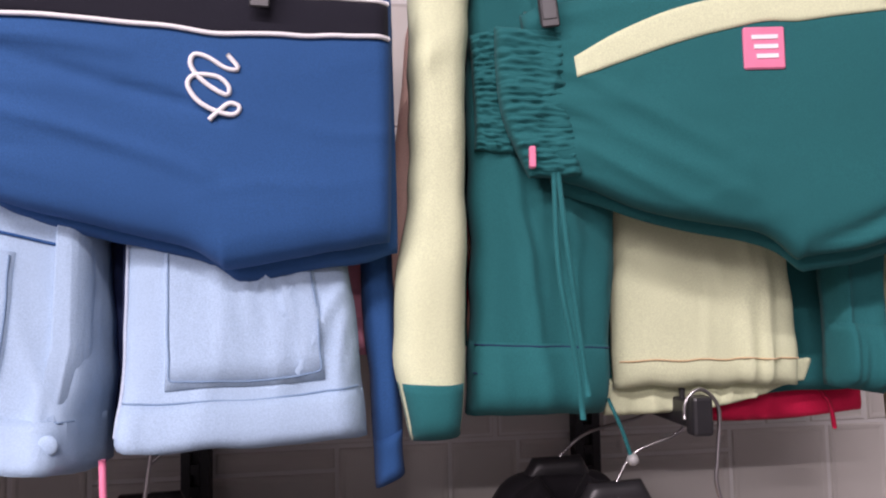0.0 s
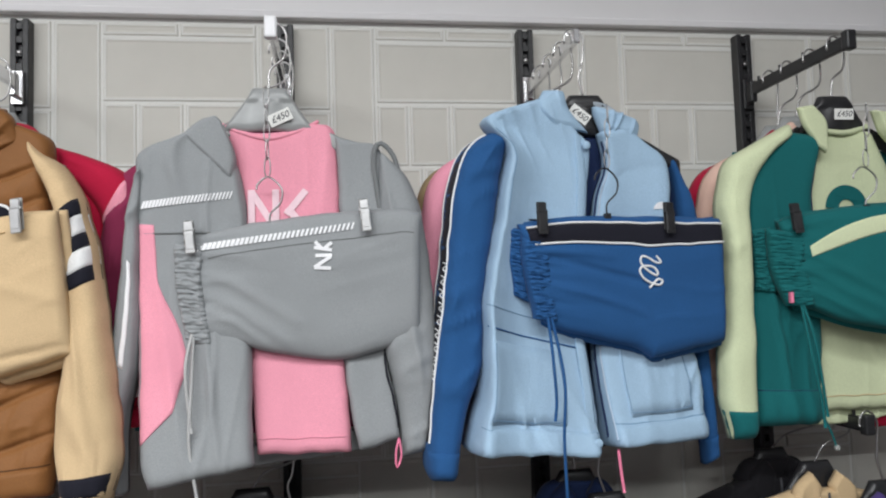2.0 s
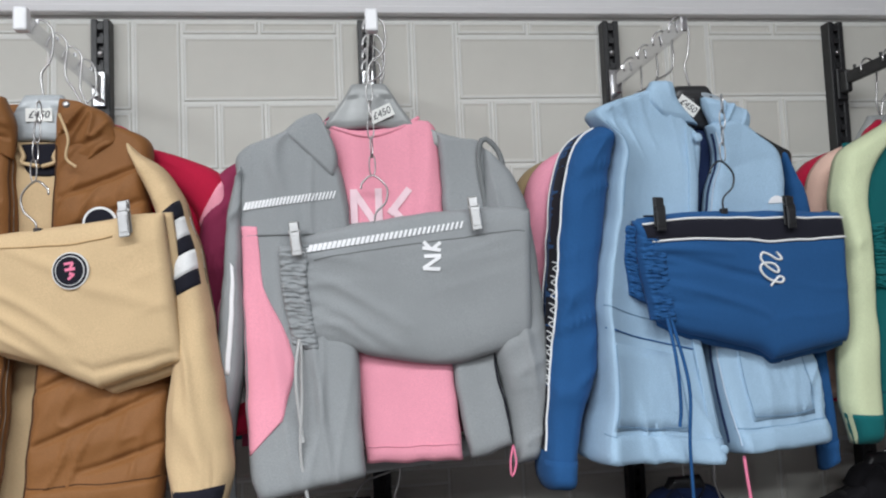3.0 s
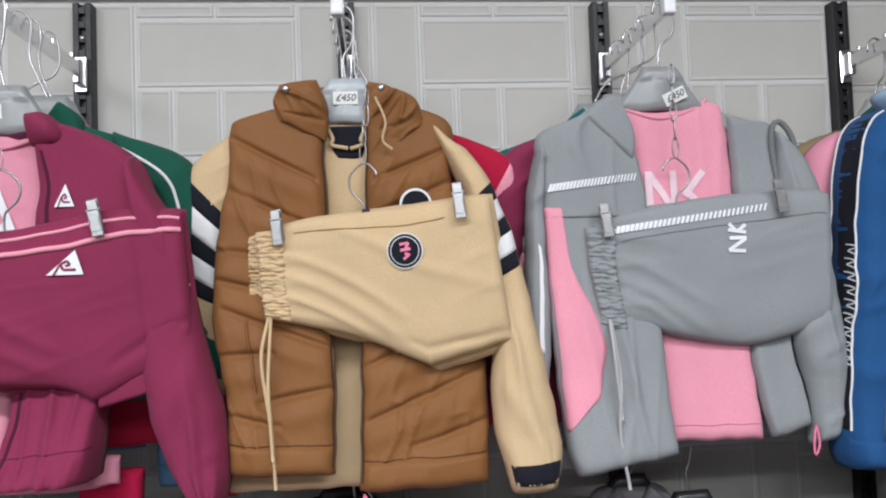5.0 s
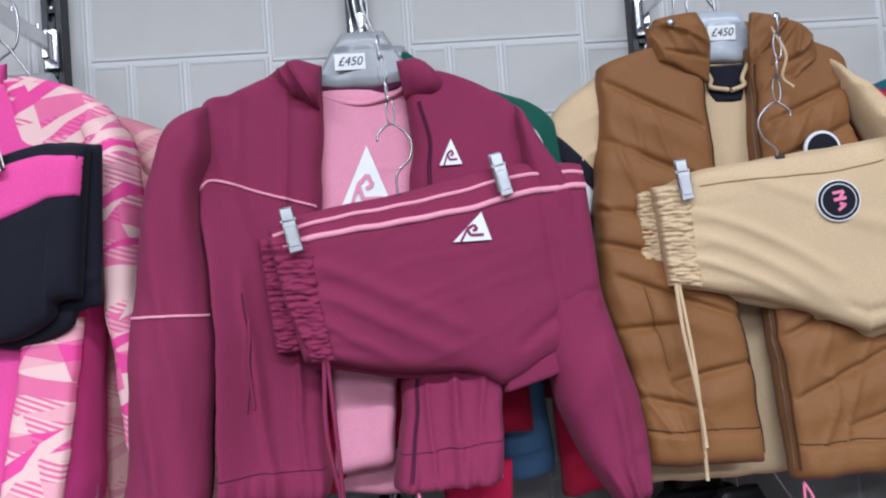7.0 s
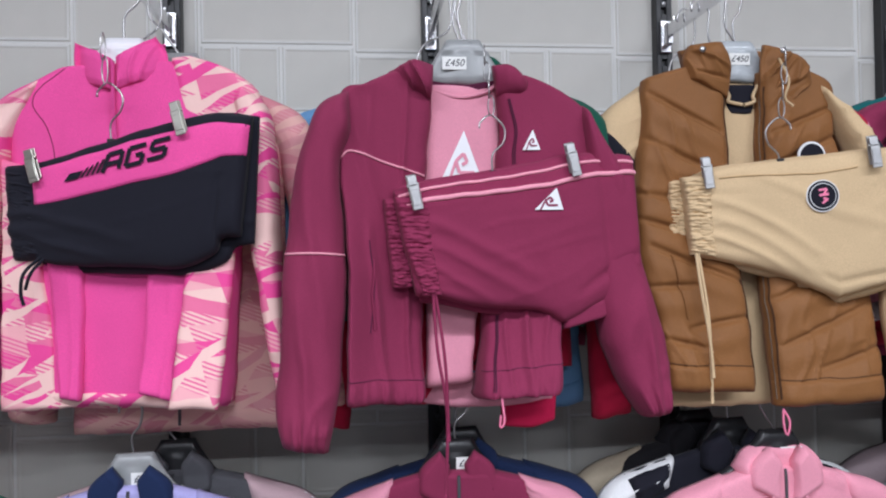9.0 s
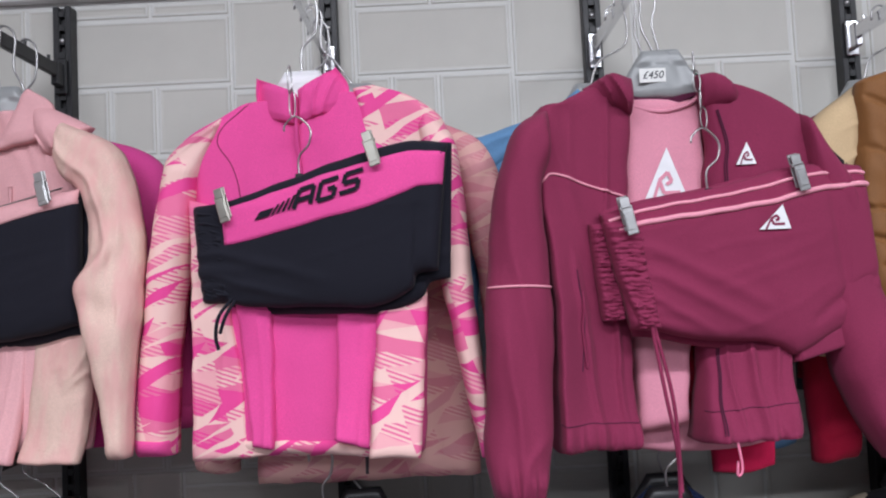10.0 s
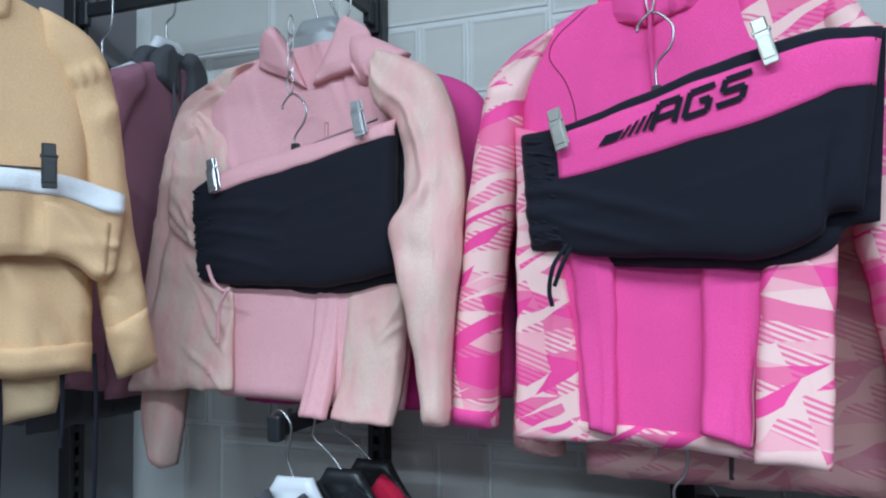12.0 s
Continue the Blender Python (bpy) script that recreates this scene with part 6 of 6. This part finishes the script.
    clip_hanger(n, (-0.092, -0.03), (0.175, 0.033), (0.045, 0.082), (0.046, 0.2), CLIP_STEEL, "metal clip hanger on a chain")


grey_set()
blue_set()
green_set()
brown_set()
maroon_set()
hot_set()
pink_set()

# ---- clothes behind the front row, and the lower row ----
RES = 1.0


def simple_jacket(x, y, z, body, arms, label, group, collar=None, wide=1.0, length=0.45, spread=0.0, seed=0, stripes=(), hood=False, hanger=None, tag=False, hook_top=2.05, rz=0.0, top=0.215, name="jacket", piping=None, hx=0.0, drop=0.0):
    t = thing(name, x, y, z, label, name, group, rz=rz)
    L = length
    B = Cloth([(-0.05, 0.165), (-0.14 * wide, 0.13), (-0.18 * wide, 0.08), (-0.175 * wide, -0.1), (-0.18 * wide, -L)], [(0.05, 0.165), (0.14 * wide, 0.13), (0.18 * wide, 0.08), (0.175 * wide, -0.1), (0.18 * wide, -L)], 0.0, 0.024, 24, 40, 0.006, 8, 0.5, seed=seed)
    b = B.make("front", body, t)
    B.seam("front_zip", [(0.5, 0.02), (0.5, 0.4), (0.5, 0.98)], 0.003, CHARCOAL, b)
    for s, nm in ((-1, "left_sleeve"), (1, "right_sleeve")):
        out = [(s * 0.1 * wide, 0.15), (s * 0.2 * wide, 0.105), (s * (0.235 * wide + 0.3 * spread), 0.02), (s * (0.255 * wide + spread), -0.2), (s * (0.27 * wide + spread), -L - drop + 0.03)]
        inn = [(s * 0.11 * wide, 0.1), (s * 0.16 * wide, 0.04), (s * 0.175 * wide, -0.03), (s * (0.19 * wide + 0.8 * spread), -0.2), (s * (0.2 * wide + spread), -L - drop + 0.02)]
        if s > 0:
            out, inn = inn, out
        c, o = sleeve(t, out, inn, arms, 0.0, 0.034, seed + 2 + s, nm)
        for v0, v1, m in stripes:
            c.patch("sleeve_stripe", m, o, 0, 1, v0, v1, 0.002, "", 12, 4)
        if piping:
            c.seam("piping", [(0.5, 0.05), (0.5, 0.5), (0.5, 0.95)], 0.003, piping, o, 0.002, n=24)
        c.patch("cuff", arms, o, 0, 1, 0.93, 1, 0.004, "", 12, 4)
    col = collar or body
    for s, nm in ((-1, "left_collar"), (1, "right_collar")):
        a, q = [(s * 0.03, 0.2), (s * 0.065, 0.17), (s * 0.07, 0.13)], [(s * 0.012, 0.175), (s * 0.015, 0.14), (s * 0.01, 0.1)]
        if s > 0:
            a, q = q, a
        C_ = Cloth(a, q, -0.014, 0.018, 12, 12, 0.004, seed=seed + 7)
        C_.make(nm, col, t)
    if hood:
        H = Cloth([(-0.085, 0.16), (-0.05, 0.195), (0.05, 0.195), (0.085, 0.16)], [(-0.07, 0.12), (-0.04, 0.13), (0.04, 0.13), (0.07, 0.12)], 0.012, 0.024, 12, 22, 0.006, seed=seed + 9)
        H.make("hood", col, t)
        for s in (-1, 1):
            tube("hood_cord", [(s * 0.03, -0.03, 0.13), (s * 0.036, -0.04, 0.06), (s * 0.034, -0.038, 0.0)], 0.003, col, t)
    if hanger:
        h = coat_hanger(x, y + (0.012 if not rz else 0), 0.0, hanger, "plastic coat hanger hung on a display arm", top=top, tag=tag, z=z, hook_top=hook_top, group="hangers behind and below", hx=hx)
        if rz:
            h.matrix_world = pose(x - 0.012, y, z, 0, 0, rz)
    return t


BACK_ROW = "jackets behind the front row"
def behind(n, dx, y, body, arms, label, seed, **kw):
    kw.setdefault("hanger", GREY_PLASTIC)
    kw.setdefault("length", 0.38)
    return simple_jacket(UX[n] + 0.02 + dx, y, 1.69, body, arms, label, BACK_ROW, seed=seed, hx=-dx, **kw)


behind("green", -0.04, 0.80, PEACH, PEACH, "peach fleece jacket hanging behind the teal one", 201, spread=0.01)
behind("green", -0.03, 0.88, RED, RED, "crimson jacket hanging at the back of the arm", 202, spread=0.02, wide=0.98)
behind("green", 0.03, 0.95, TEAL, TEAL, "teal jacket hanging at the back of the arm", 203)
behind("blue", -0.045, 0.785, ROSE, ROSE, "rose pink jacket hanging behind the light blue one", 204, wide=1.04, collar=PINK)
behind("blue", -0.05, 0.86, FOREST, fabric("olive_cloth", (0.3, 0.22, 0.12)), "dark green and olive jacket hanging further back", 205, wide=1.06)
behind("blue", 0.0, 0.94, MAROON, MAROON, "maroon jacket at the back of the arm", 206)
behind("grey", -0.05, 0.80, MAROON, MAROON, "maroon jacket hanging behind the grey one", 207, wide=1.1)
behind("grey", -0.08, 0.87, TEAL, TEAL, "teal jacket hanging behind the maroon one", 208, wide=1.1)
behind("grey", 0.03, 0.94, MAROON, RED, "dark red jacket at the back of the arm", 209, wide=1.05)
behind("brown", 0.06, 0.80, RED, RED, "crimson hooded jacket with pink and white striped sleeves", 210, wide=1.1, hood=True, stripes=((0.24, 0.3, PINK), (0.3, 0.36, WHITE_CLOTH), (0.36, 0.43, PINK), (0.43, 0.5, WHITE_CLOTH), (0.5, 0.83, ROSE), (0.83, 0.9, WHITE_CLOTH)))
behind("brown", 0.05, 0.87, RED, RED, "crimson jacket hanging further back", 211, wide=1.1)
behind("brown", -0.04, 0.94, CHARCOAL, MAROON, "dark maroon jacket at the back of the arm", 212)
behind("maroon", 0.05, 0.765, FOREST, FOREST, "dark green jacket with white piping behind the maroon one", 213, wide=1.12, piping=WHITE_CLOTH, length=0.3)
behind("maroon", 0.045, 0.80, RED, RED, "crimson jacket hanging between maroon and blue ones", 214, wide=1.06, length=0.38, drop=0.12, spread=0.02)
behind("maroon", -0.05, 0.87, DENIM, DENIM, "mid-blue jacket at the back of the arm", 215, wide=1.22, length=0.4, drop=0.09)
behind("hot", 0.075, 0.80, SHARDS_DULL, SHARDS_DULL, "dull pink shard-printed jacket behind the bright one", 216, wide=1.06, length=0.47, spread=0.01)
behind("hot", -0.02, 0.87, BLACK_CLOTH, MAROON, "black jacket with maroon sleeves at the back of the arm", 217, wide=1.05)
behind("pink", 0.055, 0.83, fabric("magenta_jersey", (0.55, 0.03, 0.22)), fabric("magenta_nylon", (0.6, 0.06, 0.26)), "magenta jacket hanging behind the light pink one", 218, wide=1.1, length=0.4)
behind("pink", 0.0, 0.90, MAUVE, MAUVE, "mauve jacket at the back of the arm", 219)

# loose red shorts and cords under the teal jacket
t = thing("shorts", UX["green"] + 0.16, 0.80, 1.26, "red shorts hanging below the teal jacket", "shorts")
c = Cloth([(-0.09, 0.06), (0.0, 0.05), (0.1, 0.045)], [(-0.085, -0.01), (0.0, -0.012), (0.1, -0.005)], 0, 0.02, 12, 24, 0.005, seed=230)
c.make("shorts_leg", fabric("bright_red", (0.62, 0.012, 0.06)), t)
tube("drawcord", [(0.03, -0.02, 0.04), (0.05, -0.026, 0.01), (0.056, -0.026, -0.02)], 0.0025, RED, t)
t = thing("shorts", UX["maroon"] + 0.166, 0.775, 1.207, "red shorts peeping below the maroon jacket", "shorts")
c = Cloth([(-0.055, 0.07), (0.0, 0.07), (0.05, 0.07)], [(-0.052, 0.0), (0.0, -0.005), (0.046, 0.006)], 0, 0.02, 12, 24, 0.005, seed=231)
c.make("shorts_leg", fabric("scarlet", (0.7, 0.015, 0.09)), t)

LOW = "lower row of jackets"
DARK = fabric("black_fleece", (0.014, 0.013, 0.016))
def below(n, dx, y, body, arms, label, seed, **kw):
    kw.setdefault("hanger", BLACK_PLASTIC)
    return simple_jacket(UX[n] + 0.02 + dx, y, kw.pop("z", 0.985), body, arms, label, LOW, seed=seed, length=0.5, hook_top=1.295, hx=-dx, **kw)


below("hot", 0.01, 0.715, LILAC, LILAC, "lilac sweatshirt with a navy collar on a grey hanger", 301, collar=NAVY_DARK, hanger=GREY_PLASTIC, tag=True, wide=1.05)
below("hot", 0.06, 0.80, CHARCOAL, fabric("pale_pink_grey", (0.6, 0.42, 0.45)), "pale jacket with yellow, white and grey striped sleeves", 302, wide=1.2, stripes=((0.16, 0.26, WHITE_CLOTH), (0.26, 0.32, fabric("mustard_cloth", (0.45, 0.36, 0.02))), (0.32, 0.45, CHARCOAL)))
below("maroon", 0.0, 0.715, MAROON, ROSE, "maroon jacket with white piping on its sleeves", 303, tag=True, hanger=BLACK_PLASTIC, piping=WHITE_CLOTH, wide=1.12)
below("maroon", 0.02, 0.80, NAVY_DARK, NAVY_DARK, "dark navy jacket hanging further back", 304, wide=1.18, piping=WHITE_CLOTH)
below("brown", 0.05, 0.70, PINK, PINK, "pink hooded top on a black hanger with a price tag", 305, tag=True, hood=True, wide=1.1, top=0.225, z=0.97)
below("brown", 0.0, 0.78, BLACK_CLOTH, WHITE_CLOTH, "black jacket with white and black striped sleeves", 306, wide=1.2, stripes=((0.02, 0.14, BLACK_CLOTH), (0.34, 0.5, BLACK_CLOTH)))
below("brown", -0.03, 0.86, DARK, fabric("stone_cloth", (0.45, 0.38, 0.28)), "black jacket with stone-coloured sleeves", 307, wide=1.2, hood=True)
below("grey", 0.02, 0.73, DARK, DARK, "black hooded fleece on a wire hanger", 308, hood=True, wide=1.15, z=0.975)
below("grey", -0.06, 0.82, fabric("grey_marl", (0.2, 0.19, 0.2)), fabric("mauve_grey", (0.22, 0.17, 0.18)), "grey marl hooded jacket hanging further back", 309, hood=True, wide=1.2)
below("blue", 0.03, 0.715, DARK, NAVY_DARK, "black and navy jacket on a black hanger", 310, tag=True, z=0.96)
below("blue", 0.0, 0.80, NAVY_DARK, DARK, "dark navy fleece hanging further back", 311, hood=True, wide=1.1)
below("green", 0.03, 0.70, fabric("purple_cloth", (0.08, 0.05, 0.2)), NAVY_DARK, "purple and navy jacket on a black hanger with a price tag", 312, tag=True, z=0.95, wide=1.15)
below("green", -0.06, 0.78, BEIGE, NAVY_DARK, "beige and navy jacket with white piping", 313, piping=WHITE_CLOTH, wide=1.2, z=0.975)
below("green", -0.1, 0.87, DARK, DARK, "black jacket at the back of the lower arm", 314, hood=True)
below("pink", 0.028, 0.70, CHARCOAL, CHARCOAL, "dark jacket on a white hanger", 315, hanger=WHITE_PLASTIC, z=0.987)
below("pink", 0.073, 0.77, DARK, DARK, "black jacket on a glossy black hanger", 316, z=0.985)
below("pink", 0.09, 0.84, RED, fabric("sea_green", (0.03, 0.25, 0.16)), "red and sea-green jacket at the back of the lower arm", 317, wide=1.15, z=0.985)

# ---- the corner with clothes on the side wall ----
arm(X0 + 0.02, 2.03, False, BLACK_PLASTIC, 0.46, "side wall arms", 0.376, 90, True)
arm(X0 + 0.02, 2.06, False, None, 0.43, "side wall arms", 0.9, 90, True)
for y in (0.376, 0.9):
    u = upright(0.0)
    u.matrix_world = pose(X0 + 0.012, y, 0.25, 0, 0, 90)
simple_jacket(-3.34, 0.88, 1.745, MAUVE, MAUVE, "charcoal and mauve hooded jacket on the side wall arm", BACK_ROW, collar=CHARCOAL, hood=True, seed=401, hanger=WHITE_PLASTIC, rz=90, hook_top=2.08, top=0.22, wide=0.85)
simple_jacket(-3.46, 0.84, 1.69, CHARCOAL, CHARCOAL, "charcoal jacket further back on the side wall arm", BACK_ROW, seed=402, hanger=BLACK_PLASTIC, rz=90, hook_top=2.08, top=0.23, wide=0.9)


def tan_set():
    RZ, jx, jy, tx, ty = 55, -3.25, 0.376, -3.205, 0.345
    h = coat_hanger(jx, jy, 0.0, BLACK_PLASTIC, "black plastic hanger on the side wall arm", z=1.7, tag=False, group="hangers behind and below", hx=0.0)
    h.matrix_world = pose(jx - 0.01, jy + 0.008, 1.7, 0, 0, RZ)
    t = thing("jacket", jx, jy, 1.7, "tan cotton jacket facing out from the side wall", "jacket", "front row of jackets", rz=RZ)
    B = Cloth([(-0.05, 0.17), (-0.12, 0.14), (-0.16, 0.08), (-0.165, -0.1), (-0.168, -0.325)], [(0.05, 0.17), (0.12, 0.14), (0.16, 0.08), (0.165, -0.1), (0.168, -0.325)], 0.0, 0.026, 30, 46, 0.009, 8, 0.8, 0.3, seed=411)
    b = B.make("front", TAN, t)
    B.patch("hem_band", TAN, b, 0, 1, 0.93, 1, 0.006)
    B.seam("front_zip", [(0.5, 0.02), (0.5, 0.5), (0.5, 0.98)], 0.003, BEIGE, b)
    for s, nm in ((-1, "left_sleeve"), (1, "right_sleeve")):
        out = [(s * 0.1, 0.157), (s * 0.158, 0.128), (s * 0.19, 0.064), (s * 0.212, -0.075), (s * 0.224, -0.167), (s * 0.24, -0.267), (s * 0.252, -0.318)]
        inn = [(s * 0.1, 0.1), (s * 0.13, 0.05), (s * 0.15, -0.05), (s * 0.168, -0.18), (s * 0.18, -0.25), (s * 0.2, -0.335)]
        if s > 0:
            out, inn = inn, out
        c, o = sleeve(t, out, inn, TAN, -0.004, 0.032, 412 + s, nm, 0.01)
        c.patch("cuff", TAN, o, 0, 1, 0.84, 1, 0.006, "", 14, 8)
    for s in (-1, 1):
        a, q = [(s * 0.03, 0.2), (s * 0.065, 0.17), (s * 0.07, 0.13)], [(s * 0.012, 0.175), (s * 0.015, 0.14), (s * 0.01, 0.1)]
        if s > 0:
            a, q = q, a
        Cloth(a, q, -0.02, 0.02, 12, 12, 0.004, seed=415).make("collar", TAN, t)
    low = Cloth([(-0.15, -0.3), (0.0, -0.3), (0.14, -0.3)], [(-0.15, -0.388), (0.0, -0.394), (0.128, -0.378)], 0.02, 0.02, 10, 24, 0.006, seed=416)
    low.make("inner_hem", BEIGE, t, "lighter inner hem")
    tr = thing("trousers", tx, ty, 1.7, "tan folded trousers with a white waistband", "trousers", "folded trousers on clips", rz=RZ)
    c = Cloth([(-0.19, -0.065), (0.0, -0.064), (0.105, -0.066), (0.16, -0.078), (0.2, -0.092)], [(-0.18, -0.18), (0.0, -0.178), (0.115, -0.172), (0.165, -0.204), (0.186, -0.19)], 0.0, 0.018, 22, 44, 0.008, 8, 1.3, seed=417, folds=[(0.1, 0.72, 0.95, 0.7, 0.03, -0.008), (0.3, 0.75, 0.8, 0.95, 0.05, 0.006)])
    k = c.make("folded_leg", TAN, tr)
    c.patch("white_waistband", WHITE_CLOTH, k, 0.0, 0.27, 0.02, 0.99, 0.003, "white ribbed waistband", 6, 40)
    c.patch("pocket", TAN, k, 0.36, 0.98, 0.74, 0.95, 0.004, "patch pocket", 12, 12)
    for x, z1 in ((0.06, -0.5), (0.13, -0.42), (0.17, -0.56)):
        tube("drawcord", [(x, 0.05, -0.3), (x + 0.003, 0.05, -0.38), (x, 0.05, z1)], 0.003, BLACK_CLOTH, tr, "black drawcord")
    ch = clip_hanger("tan", (-0.1, -0.055), (0.105, -0.055), (0.0, 0.06), (0.0, 0.17), BLACK_PLASTIC, "clip hanger with large black clips", barmat=BLACK_METAL)
    ch.matrix_world = pose(tx, ty, 1.7, 0, 0, RZ)


tan_set()

# ---- moulded blocks of the wall, last ----
def wall_blocks():
    cell = [(0.0, 0.160, 0.299, 0.327), (0.166, 0.332, 0.299, 0.327), (0.0, 0.332, 0.149, 0.293), (0.338, 0.497, 0.132, 0.327), (0.503, 0.600, 0.0, 0.327), (0.0, 0.070, 0.0, 0.143), (0.076, 0.170, 0.0, 0.143), (0.176, 0.332, 0.0, 0.143), (0.338, 0.497, 0.0, 0.126)]
    protos = {}
    period, rise, x_start = 0.606, 0.333, -1.16
    rest_v, rest_f = [], []
    for row in range(7):
        z0 = TOP - 0.003 - rise * (row + 1)
        shift = 0.0 if row % 2 == 0 else 0.21
        for col in range(-5, 8):
            for k, (a, b, c, d) in enumerate(cell):
                x0 = x_start + shift + col * period + a
                w, h = b - a, d - c
                if x0 < X0 + 0.01 or x0 + w > X1 - 0.01 or z0 + c < 0.01:
                    continue
                e, dp = 0.006, 0.003
                vs = [(0, 0, 0), (w, 0, 0), (w, 0, h), (0, 0, h), (0.002, -dp, 0.002), (w - 0.002, -dp, 0.002), (w - 0.002, -dp, h - 0.002), (0.002, -dp, h - 0.002),
                      (e, -dp, e), (w - e, -dp, e), (w - e, -dp, h - e), (e, -dp, h - e), (e + 0.004, -dp + 0.0014, e + 0.004), (w - e - 0.004, -dp + 0.0014, e + 0.004), (w - e - 0.004, -dp + 0.0014, h - e - 0.004), (e + 0.004, -dp + 0.0014, h - e - 0.004)]
                fs = []
                for r in (0, 4, 8):
                    fs += [(r + i, r + (i + 1) % 4, r + 4 + (i + 1) % 4, r + 4 + i) for i in range(4)]
                fs.append((12, 13, 14, 15))
                near = row < 3 and -3.7 < x0 < 0.75
                if near:
                    if k not in protos:
                        me = mesh_of("block", vs, fs, STONE, False)
                        me.materials.append(JOINT)
                        for i_, pl in enumerate(me.polygons):
                            pl.material_index = 1 if 4 <= i_ < 8 else 0
                        protos[k] = me
                    ob = part_mesh("block", protos[k], wall)
                    ob.matrix_basis = Matrix.Translation((x0, WALL_Y, z0 + c))
                else:
                    m = len(rest_v)
                    rest_v.extend((x + x0, y + WALL_Y, z + z0 + c) for x, y, z in vs)
                    rest_f.extend(tuple(i + m for i in f) for f in fs)
    ob = part_mesh("block_courses", mesh_of("block_courses", rest_v, rest_f, STONE, False), wall, "far courses of the same moulded blocks")
    tagged(ob, kind="stuff")


wall_blocks()
